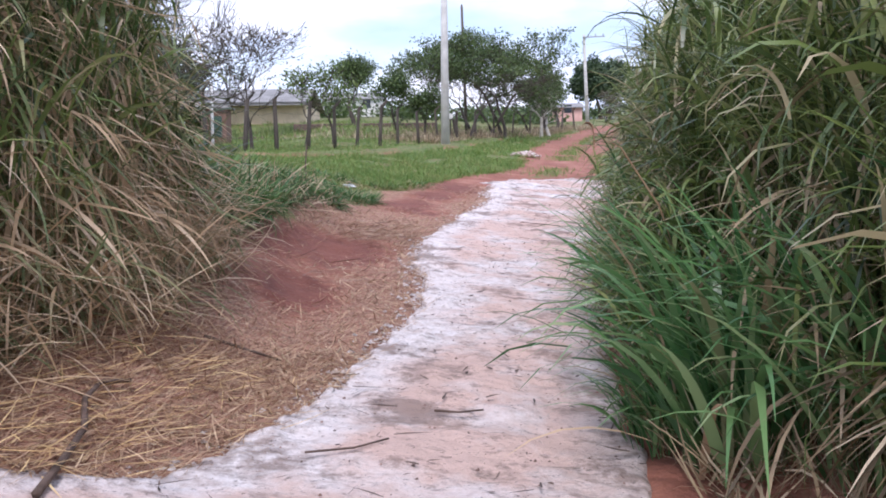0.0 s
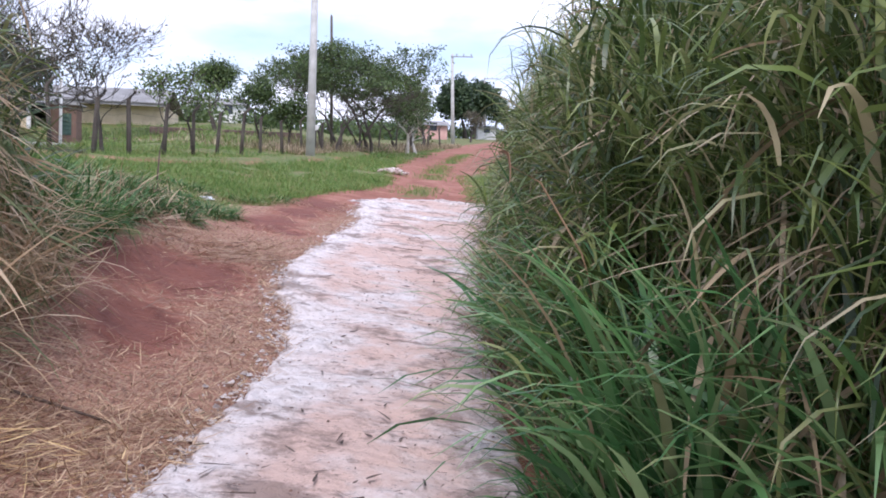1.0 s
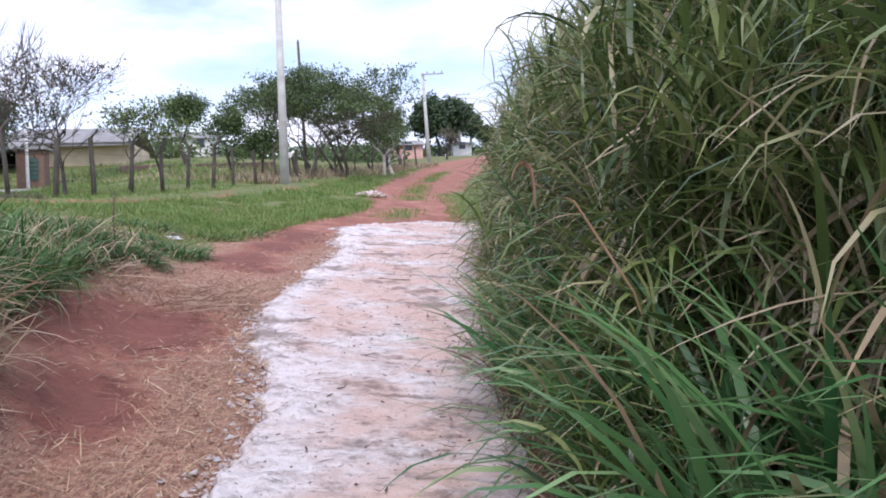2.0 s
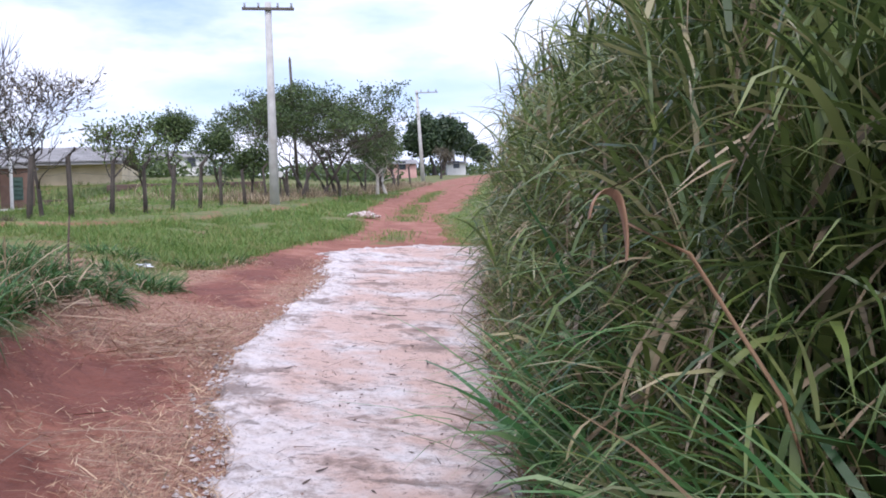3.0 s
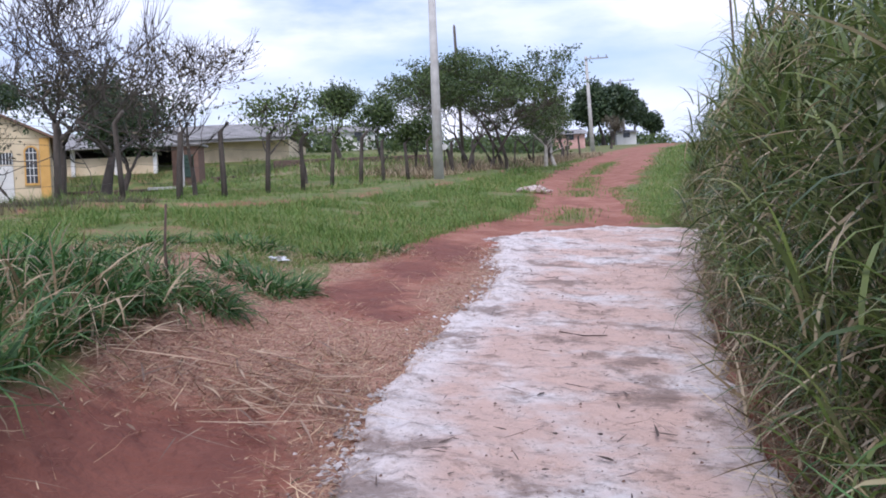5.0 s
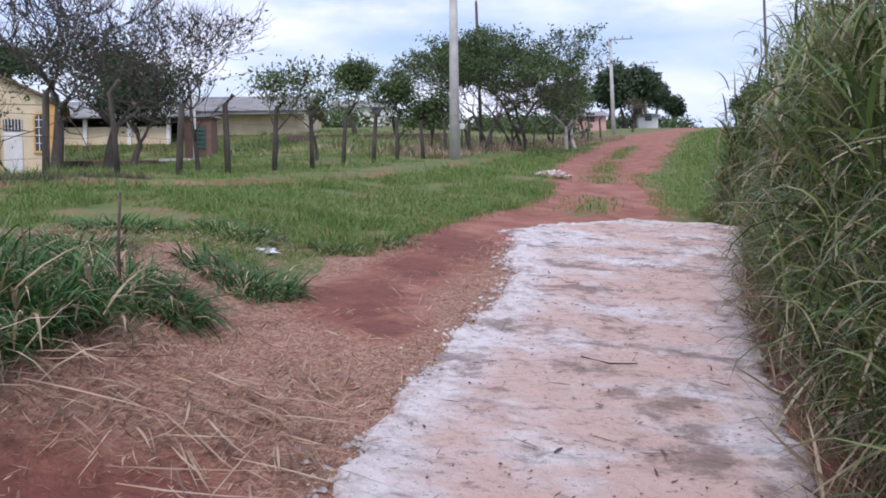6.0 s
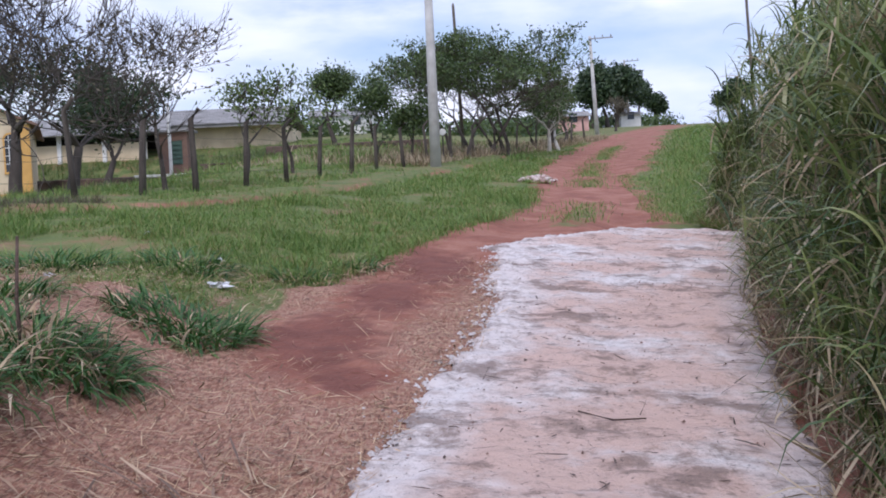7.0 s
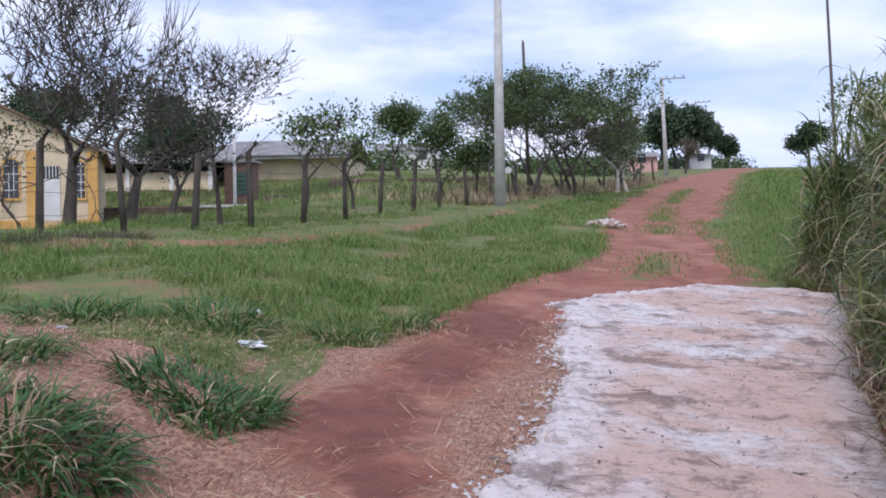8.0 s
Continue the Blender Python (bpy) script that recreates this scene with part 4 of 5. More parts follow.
def canes(rng, x, y, tall, azimuth, lean, bend, leaves, length, width, dead=0.25, low=0.08, spin=None):
    """Upright grass canes with arching leaves all the way up: the stalks, the living leaves and the dead hanging leaves."""
    n = len(x)
    stalks = blades(rng, on_land(x, y), tall, azimuth, lean, bend, rng.uniform(0.007, 0.013, n), 5, 2.0)
    count = np.maximum(2, (leaves * tall / tall.mean() * rng.uniform(0.7, 1.3, n)).astype(int))
    own = np.repeat(np.arange(n), count)
    m = len(own)
    f = rng.uniform(low, 0.97, m)
    run = tall[own] * (lean[own] * f + bend[own] * f ** 3 / 3)
    root = on_land(x, y)[own] + np.stack([run * np.cos(azimuth[own]), run * np.sin(azimuth[own]), tall[own] * f * (1 - 0.12 * bend[own] * f)], 1)
    turn = rng.uniform(0, 2 * np.pi, m)
    if spin is not None:
        pick = rng.random(m) < 0.45
        turn[pick] = spin + rng.normal(0, 0.8, pick.sum())
    size = rng.uniform(*length, m) * (0.75 + 0.5 * np.sin(np.pi * f))
    wide = rng.uniform(*width, m) * np.clip(size / length[1], 0.5, 1)
    gone = rng.random(m) < dead * (1.7 - 1.4 * f)
    live = ~gone
    green = blades(rng, root[live], size[live], turn[live], np.abs(rng.normal(0.42, 0.25, live.sum())), rng.uniform(0.7, 2.7, live.sum()), wide[live], 6, 1.5, 0.55)
    k = int(gone.sum())
    brown = blades(rng, root[gone], size[gone] * 0.8, turn[gone], rng.uniform(1.1, 2.3, k), rng.uniform(0.5, 1.3, k), wide[gone] * 0.8, 5, 0.6, 1.0)
    return stalks, green, brown


def hedge():
    """Tall cane grass along the right edge of the concrete, standing in stools, with a skirt of short tillers and dead thatch at its foot."""
    rng = np.random.default_rng(1)

    def crest(d, x, y):
        top = 1.1 + 2.05 * (1 - np.exp(-np.maximum(d - 0.35, 0) / (0.72 - 0.27 * smooth(y, 9, 14)))) + 0.35 * value_noise(x, y, 0.8, 31) + 0.2 * value_noise(x, y, 2.3, 32)
        top = top * (1 - 0.3 * smooth(y, 20.5, 22.8))
        return top * np.where(y < 3.4, 0.6 + 0.45 * smooth(d, 0.5, 1.1), 1.0)

    stools = 620
    sy = np.concatenate([rng.uniform(1.6, 22.8, 400), rng.uniform(2.6, 10, 220)])
    sd = np.minimum(0.46 + rng.exponential(0.62, stools), 3.4) + 0.3 * (1 - smooth(sy, 4.4, 5.6))
    own = rng.integers(0, stools, 5200)
    y = sy[own] + rng.normal(0, 0.11, 5200)
    d = np.maximum(sd[own] + rng.normal(0, 0.1, 5200), 0.36)
    x = right_edge(y) + d
    tall = crest(d, x, y) * rng.uniform(0.6, 1.06, 5200)
    main = canes(rng, x, y, tall, np.pi + rng.normal(0, 1.3, 5200), np.abs(rng.normal(0.04, 0.07, 5200)), rng.uniform(0.05, 0.45, 5200), 12, (0.32, 0.78), (0.017, 0.04), 0.48)
    n = 1500
    y = rng.uniform(4.6, 22.5, n)
    d = rng.uniform(0.14, 0.6, n)
    x = right_edge(y) + d
    skirt = canes(rng, x, y, rng.uniform(0.3, 1.15, n) * (0.5 + d), np.pi + rng.normal(0, 0.9, n), np.abs(rng.normal(0.15, 0.15, n)), rng.uniform(0.1, 0.7, n), 6, (0.22, 0.6), (0.012, 0.028), 0.4, 0.02, np.pi)
    k = 7000
    y = rng.uniform(3.2, 22, k)
    x = right_edge(y) + rng.uniform(-0.08, 0.75, k) + 0.25 * (1 - smooth(y, 4, 6))
    thatch = blades(rng, on_land(x, y, 0.02 + 0.1 * rng.random(k)), rng.uniform(0.08, 0.5, k), rng.uniform(0, 2 * np.pi, k), rng.uniform(0.6, 1.6, k), rng.normal(0.2, 0.5, k), rng.uniform(0.005, 0.018, k), 3, twist=1.2)
    tagged(new("dry_fringe", mesh_from("dry_fringe", *joined([thatch, main[2], skirt[2]]), WITHERED)), "dead pale blades hanging and matted along the foot of the tall grass", "grass", kind="stuff")
    tagged(new("tall_grass", mesh_from("tall_grass", *joined([main[0], main[1], skirt[0], skirt[1]]), TALL)), "tall dense cane grass, green with straw-coloured blades", "grass", kind="stuff")
    k = 70
    y = rng.uniform(4.9, 12.5, k)
    x = right_edge(y) + rng.uniform(0.2, 0.42, k)
    drop = blades(rng, on_land(x, y, rng.uniform(0.25, 1.15, k)), rng.uniform(0.45, 0.8, k), np.pi + rng.normal(0, 0.45, k), rng.uniform(0.3, 0.8, k), rng.uniform(1.7, 2.6, k), rng.uniform(0.007, 0.016, k), 7, 1.0, 0.3)
    tagged(new("drooping_grass", mesh_from("drooping_grass", *drop, DARKTUFT)), "dark thin grass blades drooping over the concrete edge", "grass", kind="stuff")


hedge()


def clump(at, n, reach, height, mat, label, seed, width=(0.012, 0.026), category="grass clump", segments=6, lean=0.5, name="grass_clump", toward=None, droop=(0.5, 1.7), power=1.4):
    rng = np.random.default_rng(seed)
    r = reach * rng.uniform(0, 1, n) ** 0.5
    a = rng.uniform(0, 2 * np.pi, n)
    x, y = at[0] + r * np.cos(a), at[1] + r * np.sin(a)
    out = a + rng.normal(0, 0.7, n)
    if toward is not None:
        turned = rng.random(n) < 0.4
        out[turned] = toward + rng.normal(0, 0.6, turned.sum())
    origin = np.array([at[0], at[1], float(land(*at))])
    ob = thing(name, tuple(origin), label, category)
    base = on_land(x, y) - origin
    length = height * rng.uniform(0.55, 1.15, n)
    tilt = np.abs(rng.normal(0.28, 0.2, n)) * lean * 2
    bend = rng.uniform(*droop, n)
    wide = rng.uniform(*width, n)
    dead = rng.random(n) < 0.07
    for pick, what, stuff_mat in ((~dead, "foliage", mat), (dead, "dead_foliage", DRY)):
        v, q = blades(rng, base[pick], length[pick], out[pick], tilt[pick], bend[pick], wide[pick], segments, power, 0.55)
        leaf = new(what, mesh_from(what, v, q, stuff_mat))
        leaf.parent = ob
        tagged(leaf, "withered straw-coloured blades" if what == "dead_foliage" else "", kind="stuff")
    return ob


BROAD = dict(width=(0.028, 0.056), toward=math.pi, droop=(0.6, 2.3), lean=0.55, power=2.0, segments=8)
clump((1.38, 4.0), 240, 0.36, 1.35, FRESH, "big fresh green clump of broad-bladed grass beside the concrete", 41, **BROAD)
clump((1.8, 3.3), 200, 0.42, 1.35, FRESH, "fresh green clump of broad-bladed grass under the tall grass", 42, **BROAD)
clump((1.05, 4.3), 150, 0.24, 0.6, FRESH, "low green skirt of grass at the edge of the concrete", 59, width=(0.012, 0.026), toward=math.pi, droop=(0.6, 1.9))
clump((1.45, 5.1), 220, 0.35, 1.05, FRESH, "fresh green clump of grass under the tall grass", 43, **BROAD)
clump((1.6, 6.6), 220, 0.35, 1.1, FRESH, "fresh green clump of grass leaning over the concrete", 44, **BROAD)

clump((1.42, 5.75), 22, 0.2, 1.5, FRESH, "a few long broad blades arching over the concrete", 57, width=(0.025, 0.042), toward=math.pi * 1.05, droop=(0.5, 1.3), lean=1.1)
clump((1.5, 7.0), 18, 0.25, 1.35, FRESH, "a few long broad blades arching over the concrete", 58, width=(0.025, 0.042), toward=math.pi * 1.1, droop=(0.5, 1.3), lean=1.0)


def left_bank():
    """Dry cane grass on the bank, tall near the start and hanging low further on."""
    rng = np.random.default_rng(2)
    n = 1500
    y = rng.uniform(2.2, 7.3, n)
    edge = np.interp(y, [2.2, 3.7, 4.4, 5.2, 7.3], [-2.5, -2.1, -1.88, -1.74, -1.74])
    d = np.minimum(rng.exponential(0.5, n), 2.6)
    x = edge - d
    tall = 2.75 * (0.4 + 0.6 * smooth(d, 0.0, 0.5)) * (1 - 0.62 * smooth(y, 5.9, 7.3)) * rng.uniform(0.7, 1.08, n)
    stalks, green, brown = canes(rng, x, y, tall, rng.normal(0, 1.2, n), np.abs(rng.normal(0.03, 0.06, n)), rng.uniform(0.03, 0.3, n), 13, (0.3, 0.75), (0.016, 0.04), 0.85, 0.03)
    k = 2600
    y = rng.uniform(2.6, 7.3, k)
    x = np.interp(y, [2.2, 3.7, 4.4, 5.2, 7.3], [-2.5, -2.1, -1.88, -1.74, -1.74]) - rng.uniform(-0.2, 0.6, k)
    thatch = blades(rng, on_land(x, y, 0.02 + 0.45 * rng.random(k) ** 2), rng.uniform(0.2, 0.7, k), rng.normal(0, 1.3, k), rng.uniform(0.7, 1.7, k), rng.normal(0.5, 0.5, k), rng.uniform(0.006, 0.018, k), 4, 1.0, 0.9)
    tagged(new("dry_tall_grass", mesh_from("dry_tall_grass", *joined([stalks, brown, thatch]), DRY)), "tall dry cane grass, straw-brown hanging blades", "grass", kind="stuff")
    tagged(new("half_green_grass", mesh_from("half_green_grass", *green, TALL)), "dull green blades among tall dry cane grass", "grass", kind="stuff")
    n = 500
    y = rng.uniform(6.6, 11.4, n)
    d = np.minimum(rng.exponential(0.5, n), 2.2)
    x = turf_edge(y) - 0.05 - d
    low = grass("bank_grass", DRY, "half-dry grass hanging over the red bank", on_land(x, y), rng.uniform(0.25, 0.75, n) * (1 - 0.35 * smooth(y, 9, 12)), rng.normal(-0.2, 1.2, n), np.abs(rng.normal(0.4, 0.3, n)),
                rng.uniform(0.7, 2.0, n), rng.uniform(0.007, 0.016, n), rng)
    n = 34000
    y = rng.uniform(6.5, 12.9, n)
    x = turf_edge(y) - 0.02 - np.minimum(rng.exponential(1.0, n), 4.5)
    patch = value_noise(x, y, 1.1, 51) > -0.45 + 1.0 * smooth(y, 11.4, 12.9) + 0.25 * (1 - smooth(y, 6.8, 8.2))
    x, y = x[patch], y[patch]
    k = len(x)
    grass("verge_grass", DARKTUFT, "dark green grass on the verge beside the red earth", on_land(x, y), rng.uniform(0.15, 0.75, k) * (1 - 0.45 * smooth(y, 9.5, 12)) * (1 + 0.5 * value_noise(x, y, 2.2, 75)), rng.uniform(0, 2 * np.pi, k), np.abs(rng.normal(0.4, 0.35, k)),
          rng.uniform(0.6, 2.6, k), rng.uniform(0.009, 0.026, k), rng, twist=0.9)
    k = 650
    y = rng.uniform(6.8, 12.6, k)
    x = turf_edge(y) + 0.12 - np.minimum(rng.exponential(0.55, k), 3)
    grass("withered_verge", WITHERED, "straw-coloured broken blades hanging over the bank", on_land(x, y, 0.2 * rng.random(k)), rng.uniform(0.15, 0.5, k), rng.normal(-0.2, 1.4, k), rng.uniform(0.5, 1.6, k),
          rng.uniform(0.4, 2.0, k), rng.uniform(0.007, 0.022, k), rng, twist=1.0)


left_bank()
TUFTS = "tufts on the red earth"
for (x, y, n, reach, h, s) in [(-1.38, 13.8, 900, 0.44, 0.29, 45), (-1.8, 12.4, 1100, 0.5, 0.32, 46), (-2.6, 13.7, 500, 0.45, 0.25, 47), (-2.8, 12.3, 800, 0.55, 0.38, 53),
                               (-0.95, 16.2, 260, 0.25, 0.24, 48), (-1.9, 15.9, 420, 0.4, 0.3, 49), (-2.9, 15.6, 420, 0.5, 0.28, 50), (-0.45, 16.9, 200, 0.22, 0.2, 52)]:
    tagged(clump((x, y), n, reach, h, DARKTUFT, "low dark green grass tuft flopping over red earth", s, (0.009, 0.022), "grass tuft", 4, 1.3, "grass_tuft", droop=(0.9, 2.3), power=0.8), group=TUFTS)


def meadow():
    rng = np.random.default_rng(5)
    parts = []
    for y0, y1, n, size, wid in ((12.6, 20, 78000, 0.075, 0.007), (20, 30, 80000, 0.085, 0.009), (30, 46, 52000, 0.11, 0.016), (46, 75, 26000, 0.16, 0.03)):
        y = rng.uniform(y0, y1, n)
        reach = 4.5 + (y - 13) * 0.42
        x = turf_edge(y) + 0.15 - rng.uniform(0, 1, n) ** 1.15 * reach
        heart = rng.integers(0, n, n)
        heart = heart % (n // 40)
        tufted = rng.random(n) < 0.6
        spread = 0.09 + 0.006 * (y0 - 13)
        x = np.where(tufted, x[heart] + rng.normal(0, spread, n), x)
        y = np.where(tufted, y[heart] + rng.normal(0, spread, n), y)
        lush = np.where(tufted, 0.8 + 1.5 * rng.random(n)[heart] ** 2, 0.7)
        off_ledge = np.abs(x - np.interp(y, [17, 19.4, 22.5, 27.4, 34, 46.7, 52], [-7.5, -5.5, -3.1, -1.8, -0.17, 2.66, 3.6])) > 0.2 * rng.random(n)
        front = y + 0.9 * value_noise(x, y, 0.9, 42) + 0.4 * value_noise(x, y, 2.7, 72)
        sparse = (front > 15.3) | ((value_noise(x, y, 1.2, 71) < 0.0) & (rng.random(n) < 0.45) & (x < turf_edge(y) - 0.4))
        keep = off_ledge & (value_noise(x, y, 0.55, 13) < 0.35 + 0.3 * rng.random(n)) & (value_noise(x, y, 1.6, 14) > -0.75) & sparse
        x, y, lush = x[keep], y[keep], lush[keep]
        k = len(x)
        tall = size * lush * rng.uniform(0.5, 1.4, k) * (1 + 0.8 * value_noise(x, y, 1.3, 15)) * (1 + 0.5 * value_noise(x, y, 0.35, 73))
        parts.append(blades(rng, on_land(x, y), tall, rng.uniform(0, 2 * np.pi, k), np.abs(rng.normal(0.4, 0.3, k)), rng.uniform(0.3, 1.7, k), wid * rng.uniform(0.7, 1.4, k), 3))
    v, q = joined(parts)
    tagged(new("meadow_grass", mesh_from("meadow_grass", v, q, MEADOW)), "bright green short meadow grass with bare patches", "grass", kind="stuff")
    parts = []
    for y0, y1, n, size, wid in ((21, 30, 30000, 0.2, 0.008), (30, 50, 24000, 0.22, 0.014), (50, 90, 14000, 0.25, 0.03)):
        y = rng.uniform(y0, y1, n)
        x = verge(y) - 0.35 + rng.uniform(0, 1, n) ** 0.85 * (4.4 + (y - 21) * 0.1)
        x = np.where(y < 22, np.maximum(x, right_edge(y)), x)
        tall = size * rng.uniform(0.4, 1.4, n) * (0.3 + 1.5 * smooth(x - road_right(y), -0.2, 2.2)) * (1 + 0.5 * value_noise(x, y, 0.9, 74))
        parts.append(blades(rng, on_land(x, y), tall, rng.uniform(0, 2 * np.pi, n), np.abs(rng.normal(0.35, 0.3, n)), rng.uniform(0.3, 1.6, n), wid * rng.uniform(0.7, 1.4, n), 3))
    n = 4500
    y = rng.uniform(21.8, 60, n)
    x = (turf_edge(y) + road_right(y)) / 2 + rng.normal(0, 0.28, n)
    keep = value_noise(x, y, 0.35, 12) > -0.45
    x, y = x[keep], y[keep]
    k = len(x)
    parts.append(blades(rng, on_land(x, y), 0.13 * rng.uniform(0.5, 1.3, k), rng.uniform(0, 2 * np.pi, k), np.abs(rng.normal(0.4, 0.3, k)), rng.uniform(0.2, 1.2, k), 0.012 * rng.uniform(0.7, 1.4, k), 3))
    v, q = joined(parts)
    tagged(new("roadside_grass", mesh_from("roadside_grass", v, q, MEADOW)), "green roadside grass beside and between the wheel tracks", "grass", kind="stuff")


meadow()


def undergrowth():
    """Half-dry weeds under the roadside grove, and on the slope above the terrace wall."""
    rng = np.random.default_rng(15)
    n = 14000
    y = rng.uniform(41, 74, n)
    x = np.interp(y, [41, 49, 58.6, 69.5, 75], [-0.9, 1.8, 5.4, 9.6, 11.5]) + 0.8 - rng.exponential(2.0, n)
    grass("grove_weeds", WITHERED, "dry olive-brown weeds under the roadside trees", on_land(x, y), rng.uniform(0.12, 0.5, n) * (1 + 0.6 * value_noise(x, y, 0.8, 76)), rng.uniform(0, 2 * np.pi, n), np.abs(rng.normal(0.3, 0.3, n)), rng.uniform(0.2, 1.3, n), rng.uniform(0.015, 0.035, n), rng, 3)
    n = 7000
    x, y = rng.uniform(-24, -8.5, n), rng.uniform(58.3, 65.6, n)
    weedy = value_noise(x, y, 0.7, 77) > -0.3
    x, y = x[weedy], y[weedy]
    n = len(x)
    grass("terrace_weeds", LEAFLIGHT, "olive weeds on the slope below the sheds", on_land(x, y), rng.uniform(0.15, 0.6, n), rng.uniform(0, 2 * np.pi, n), np.abs(rng.normal(0.35, 0.3, n)), rng.uniform(0.2, 1.3, n), rng.uniform(0.02, 0.05, n), rng, 3)


undergrowth()


def litter():
    """Cut straw that lies on the red earth, and crumbs of soil on the concrete."""
    rng = np.random.default_rng(6)
    n = 44000
    y = np.concatenate([2.5 + 15 * rng.random(35000) ** 0.9, rng.uniform(3.0, 5.6, 9000)])
    lo, hi = turf_edge(y) - 0.3 - 2.2 * smooth(y, 11.3, 12.5) * (1 - smooth(y, 15.3, 16.3)), left_edge(y) + 0.05
    x = lo + (hi - lo) * rng.uniform(0, 1, n)
    keep = np.ones(n, bool)
    for sx, sy, rx, ry in red_spots:
        keep &= rng.random(n) > 1.1 * np.exp(-(((x - sx) / rx) ** 2 + ((y - sy) / ry) ** 2))
    x, y = x[keep], y[keep]
    k = len(x)
    v, q = blades(rng, on_land(x, y, 0.012 + 0.025 * rng.random(k)), 0.03 + 0.19 * rng.random(k) ** np.where(y < 5.6, 1.6, 2.4), rng.uniform(0, 2 * np.pi, k), rng.normal(1.4, 0.2, k), rng.normal(0, 0.3, k), rng.uniform(0.003, 0.0085, k), 2, twist=1.0)
    tagged(new("straw_litter", mesh_from("straw_litter", v, q, STRAW)), "scattered pale cut straw on red earth", "straw", kind="stuff")
    n = 6500
    y = 2.8 + 13.4 * rng.random(n)
    x = turf_edge(y) - 0.5 - 2.0 * smooth(y, 11.3, 12.5) + (left_edge(y) - turf_edge(y) + 0.5 + 2.0 * smooth(y, 11.3, 12.5)) * rng.uniform(0, 1, n) ** 1.3
    clear = np.ones(n, bool)
    for sx, sy, rx, ry in red_spots:
        clear &= rng.random(n) > 1.4 * np.exp(-(((x - sx) / rx) ** 2 + ((y - sy) / ry) ** 2))
    x, y = x[clear], y[clear]
    n = len(x)
    v, q = blades(rng, on_land(x, y, 0.012 + 0.03 * rng.random(n)), rng.uniform(0.025, 0.11, n), rng.uniform(0, 2 * np.pi, n), rng.normal(1.4, 0.2, n), rng.normal(0, 0.5, n), rng.uniform(0.005, 0.014, n), 2, twist=1.0)
    tagged(new("dead_leaf_litter", mesh_from("dead_leaf_litter", v, q, WITHERED)), "withered leaf shreds among straw on red earth", "leaf litter", kind="stuff")
    n = 550
    y = rng.uniform(3.3, 5.0, n)
    x = np.interp(y, [3.3, 5.0], [-1.75, -1.3]) + rng.normal(0.0, 0.24, n)
    x = np.minimum(x, left_edge(y) + 0.08)
    v, q = blades(rng, on_land(x, y, 0.015 + 0.05 * rng.random(n)), rng.uniform(0.08, 0.36, n), rng.normal(0.4, 1.0, n), rng.normal(1.5, 0.1, n), rng.normal(0, 0.2, n), rng.uniform(0.004, 0.009, n), 3)
    tagged(new("golden_straw", mesh_from("golden_straw", v, q, GOLD)), "loose golden straw lying below the dry grass", "straw", kind="stuff")
    n = 240
    y = np.concatenate([rng.normal(10.9, 0.5, 200), rng.uniform(7.5, 9.0, 40)])
    x = turf_edge(y) + rng.uniform(-0.15, 1.3, n)
    v, q = blades(rng, on_land(x, y, 0.02 + 0.05 * rng.random(n)), rng.uniform(0.25, 0.95, n), rng.normal(-1.0, 0.3, n), rng.normal(1.5, 0.06, n), rng.normal(0, 0.12, n), rng.uniform(0.006, 0.014, n), 3)
    tagged(new("dry_canes", mesh_from("dry_canes", v, q, CANE)), "broken dry grass canes lying down the bank", "straw", kind="stuff")
    # Flat brown shreds added to draw the short curved scuffs of the concrete.
    n = 900
    y = rng.uniform(2.5, 20.5, n)
    x = left_edge(y) + (right_edge(y) - left_edge(y)) * rng.uniform(0.02, 1, n) ** 0.8
    v, q = blades(rng, on_land(x, y, 0.045 + 0.006 * rng.random(n)), 0.03 + 0.16 * rng.random(n) ** 3, rng.uniform(0, 2 * np.pi, n), rng.normal(1.5, 0.1, n), rng.normal(0, 0.15, n), rng.uniform(0.006, 0.018, n), 3, twist=1.0)
    tagged(new("scuff_shreds", mesh_from("scuff_shreds", v, q, SCUFF)), "dark curved shreds laid on the concrete as its scuff marks", "leaf litter", kind="stuff")
    n = 1800
    y = rng.uniform(2.5, 20.5, n)
    x = left_edge(y) + (right_edge(y) - left_edge(y)) * rng.uniform(0.02, 1, n)
    size = 0.003 + 0.009 * rng.random(n) ** 3
    base = on_land(x, y, 0.034)
    octa = np.array([(1, 0, 0), (0, 1, 0), (-1, 0, 0), (0, -1, 0), (0.2, 0.1, 0.8), (0.1, 0.2, 0.7)])
    verts = base[:, None, :] + octa[None] * size[:, None, None] * rng.uniform(0.6, 1.4, (n, 6, 1))
    quad = np.array([(0, 1, 5, 4), (1, 2, 5, 4), (2, 3, 4, 5), (3, 0, 4, 5)])
    quads = (np.arange(n) * 6)[:, None, None] + quad[None]
    tagged(new("soil_crumbs", mesh_from("soil_crumbs", verts.reshape(-1, 3), quads.reshape(-1, 4), CLOD, shade=False)), "small dark crumbs of soil on the concrete", "crumbs", kind="stuff")


litter()


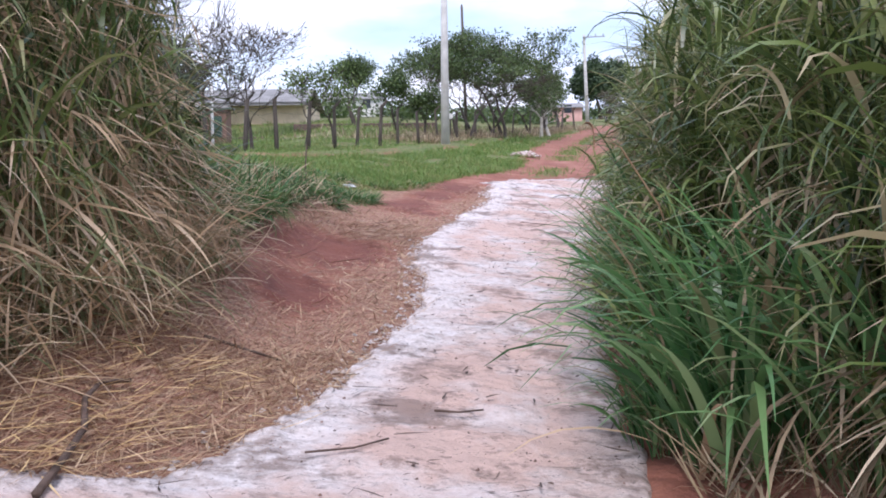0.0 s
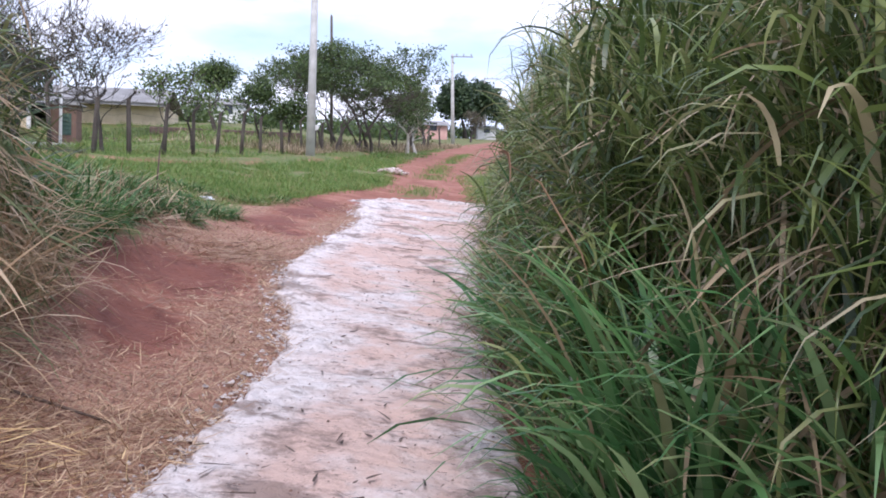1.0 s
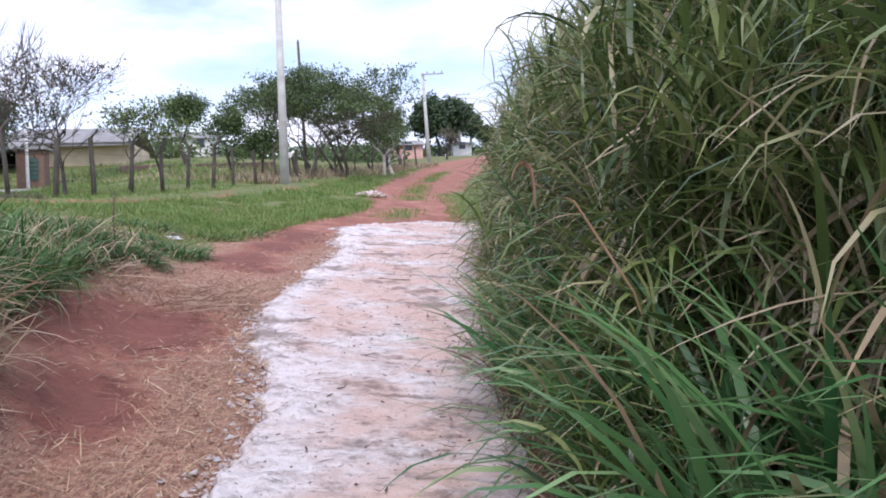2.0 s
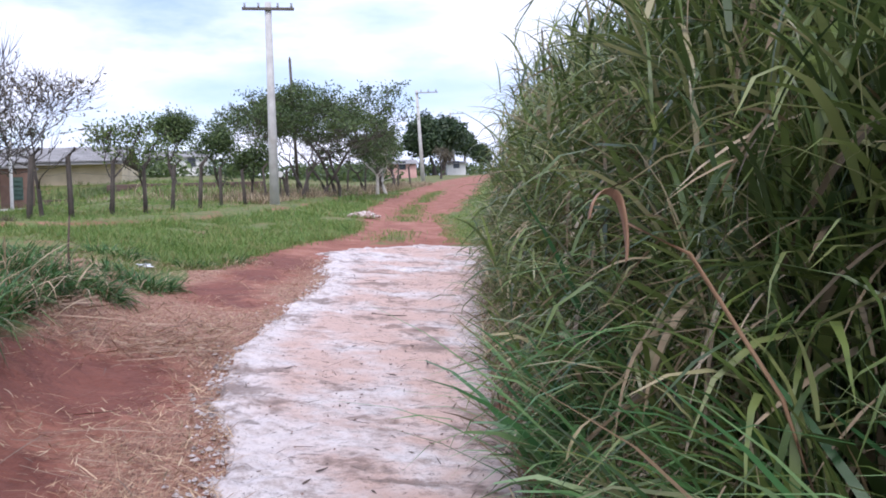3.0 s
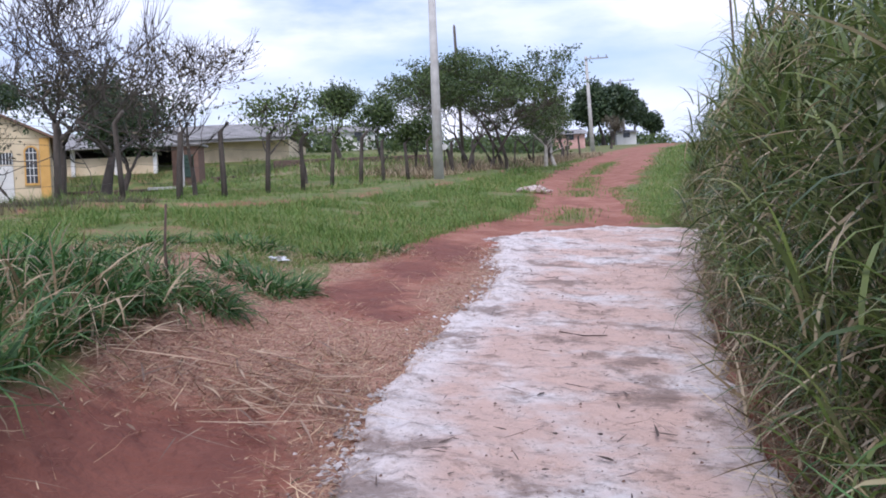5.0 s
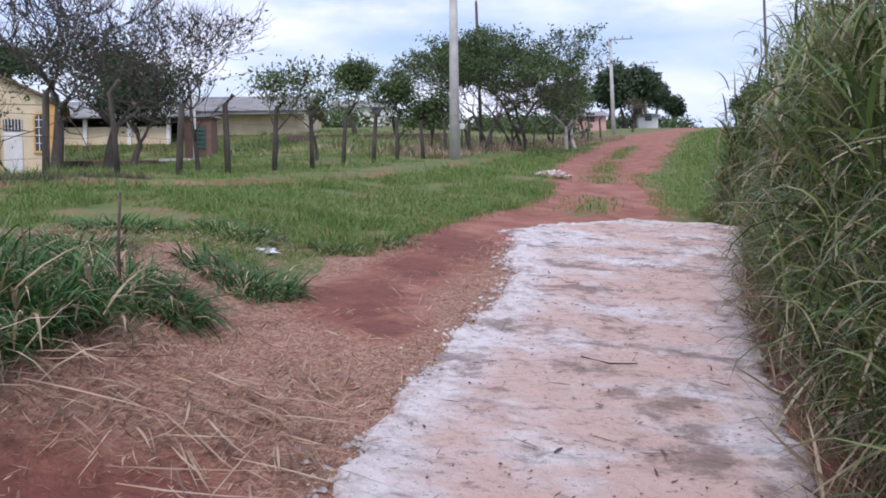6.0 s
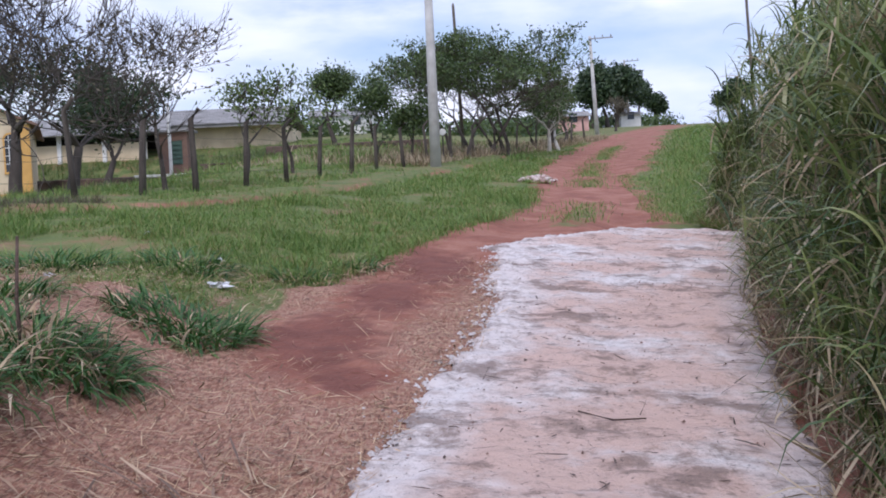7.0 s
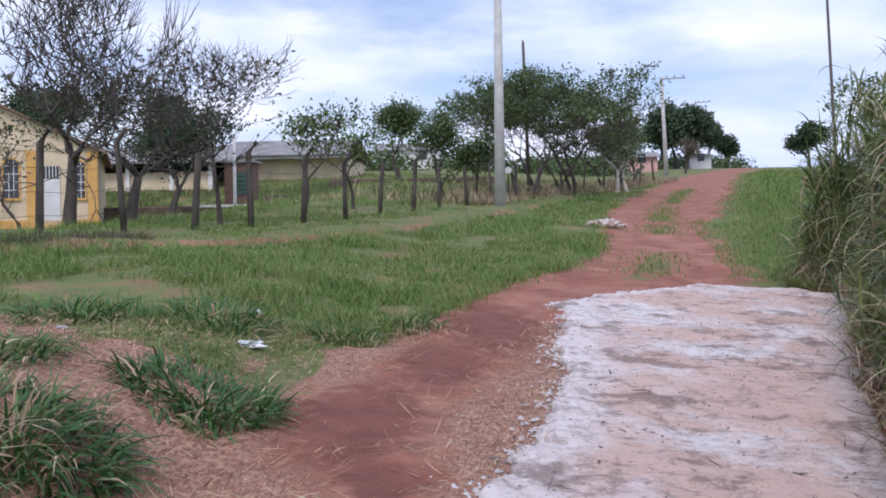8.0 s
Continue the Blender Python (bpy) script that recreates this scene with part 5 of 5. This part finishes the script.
def edge_crumbs():
    """Spilt lumps of concrete along the ragged edge."""
    rng = np.random.default_rng(7)
    n = 2600
    y = rng.uniform(2.8, 20.5, n)
    x = left_edge(y) - np.abs(rng.normal(0, 0.09, n)) + 0.03
    size = 0.006 + 0.02 * rng.random(n) ** 3
    octa = np.array([(1, 0, 0), (0, 1, 0), (-1, 0, 0), (0, -1, 0), (0.25, 0.1, 0.7), (-0.2, 0.2, 0.6)])
    verts = on_land(x, y, 0.006)[:, None, :] + octa[None] * size[:, None, None] * rng.uniform(0.6, 1.4, (n, 6, 1))
    quad = np.array([(0, 1, 5, 4), (1, 2, 5, 4), (2, 3, 4, 5), (3, 0, 4, 5)])
    quads = (np.arange(n) * 6)[:, None, None] + quad[None]
    tagged(new("concrete_crumbs", mesh_from("concrete_crumbs", verts.reshape(-1, 3), quads.reshape(-1, 4), CONCRETE, shade=False)), "pale crumbs of concrete along its ragged edge", "crumbs", kind="stuff")


edge_crumbs()


# ---- small things ----
def stick(points, r, label, name="fallen_stick"):
    pts = [(x, y, float(land(x, y)) + h) for x, y, h in points]
    bm = tube(bmesh.new(), pts, [r * (1 - 0.5 * i / len(pts)) for i in range(len(pts))], 6)
    ob = part(name, bm, TWIG, None, label, True)
    return tagged(ob, label, "stick")


stick([(-1.46, 3.19, 0.05), (-1.46, 3.43, 0.06), (-1.47, 3.69, 0.07), (-1.54, 3.90, 0.08), (-1.53, 4.06, 0.09), (-1.46, 4.24, 0.07)], 0.018, "dark bent dead branch lying on straw")
stick([(-1.38, 5.3, 0.04), (-1.15, 5.36, 0.05), (-0.95, 5.32, 0.03)], 0.01, "thin dark stick lying on straw")
stick([(-0.62, 3.88, 0.045), (-0.42, 3.95, 0.05), (-0.28, 4.1, 0.045)], 0.006, "thin dark twig on the concrete")
stick([(-0.08, 4.52, 0.045), (0.04, 4.5, 0.05), (0.16, 4.57, 0.045)], 0.007, "short dark twig on the concrete")
stick([(-1.72, 12.15, 0.0), (-1.73, 12.15, 0.3), (-1.71, 12.16, 0.62)], 0.012, "thin dead stem standing upright in a grass tuft", "dry_weed")
stick([(1.0, 12.3, 0.045), (1.15, 12.15, 0.05), (1.32, 12.2, 0.045)], 0.006, "thin dark twig on the concrete")


def rubble_heap(at, n, reach, seed):
    rng = random.Random(seed)
    heap = thing("rubble_heap", (at[0], at[1], float(land(*at))), "small heap of pale broken bricks and stones", "rubble")
    for _ in range(n):
        r, a = reach * rng.random() ** 0.6, rng.uniform(0, 6.28)
        s = rng.uniform(0.04, 0.1)
        bm = bmesh.new()
        bmesh.ops.create_icosphere(bm, subdivisions=1, radius=s)
        for v in bm.verts:
            v.co = Vector((v.co.x * rng.uniform(0.7, 1.4), v.co.y * rng.uniform(0.7, 1.2), v.co.z * rng.uniform(0.5, 0.9)))
        z = float(land(at[0] + r * math.cos(a), at[1] + 0.6 * r * math.sin(a)) - land(*at))
        bmesh.ops.translate(bm, verts=bm.verts, vec=(r * math.cos(a), 0.6 * r * math.sin(a), z + s * 0.4 + 0.15 * (1 - r / reach)))
        part("stone", bm, RUBBLE, heap)


rubble_heap((2.93, 32.9), 64, 0.55, 3)


def plastic_bag(at, size, seed, label):
    bm = bmesh.new()
    bmesh.ops.create_icosphere(bm, subdivisions=3, radius=size)
    for v in bm.verts:
        n = noise.noise(v.co * (1.6 / size) + Vector((seed, 0, 0))) + 0.6 * noise.noise(v.co * (4.5 / size) + Vector((0, seed, 0)))
        v.co *= 1 + 0.9 * n
        v.co = Vector((v.co.x * 1.6, v.co.y * 1.0, max(v.co.z * 0.75, -size * 0.1)))
    bmesh.ops.translate(bm, verts=bm.verts, vec=(0, 0, size * 0.12))
    ob = part("plastic_bag", bm, PLASTIC, None, label)
    ob.location = (at[0], at[1], float(land(*at)))
    return tagged(ob, label, "litter")


plastic_bag((-1.5, 15.3), 0.06, 2.0, "crumpled white and grey plastic bag on the grass")
plastic_bag((-2.7, 14.9), 0.03, 5.0, "small scrap of white plastic in the grass")
plastic_bag((-1.75, 16.5), 0.03, 7.0, "tiny scrap of white plastic in the grass")
plastic_bag((-2.9, 18.2), 0.04, 9.0, "small scrap of pale plastic in the grass")


def dry_weeds():
    """Dark brown dead weeds along the foot of the fence."""
    rng = np.random.default_rng(9)
    n = 5000
    y = rng.uniform(17.5, 21.6, n)
    x = np.interp(y, [17, 19.4, 21.6], [-7.4, -6.0, -4.7]) + rng.normal(0, 0.22, n)
    grass("dry_weeds", LEAFDRY, "dark brown dead weeds along the fence", on_land(x, y), rng.uniform(0.08, 0.3, n), rng.uniform(0, 2 * np.pi, n), np.abs(rng.normal(0.3, 0.3, n)), rng.uniform(0.2, 1.2, n), rng.uniform(0.006, 0.014, n), rng, 3)


dry_weeds()


def curled_blade():
    """A dead blade end that hangs in a hook out of the tall grass."""
    ob = thing("dead_leaf", (0, 0, 0), "pale curled dead grass blade hanging from the tall grass", "dead leaf")
    bm = bmesh.new()
    pts, last = [], None
    for i in range(15):
        a = math.pi * (0.05 + 1.05 * i / 14)
        p = Vector((0.70 - 0.035 * math.cos(a) - 0.02, 4.63, 1.80 + 0.06 * math.sin(a) - 0.05 * max(0, i - 9) / 5))
        w = 0.016 * math.sin(math.pi * (0.12 + 0.8 * i / 14))
        pair = [bm.verts.new(p + Vector((0, -w, 0.3 * w))), bm.verts.new(p + Vector((0, w, -0.3 * w))), bm.verts.new(p + Vector((0.003, w, 0.002))), bm.verts.new(p + Vector((0.003, -w, 0.004)))]
        if last:
            for j in range(4):
                bm.faces.new((last[j], last[(j + 1) % 4], pair[(j + 1) % 4], pair[j]))
        last = pair
    part("blade", bm, STRAW, ob, shade=True)
    stem = tube(bmesh.new(), [(0.72, 4.63, 1.80), (0.85, 4.66, 1.74), (1.05, 4.7, 1.45), (1.25, 4.75, 0.9), (1.35, 4.78, float(land(1.35, 4.78)) - 0.02)], [0.003, 0.004, 0.005, 0.006, 0.007], 5)
    part("stem", stem, STRAW, ob, shade=True)


curled_blade()
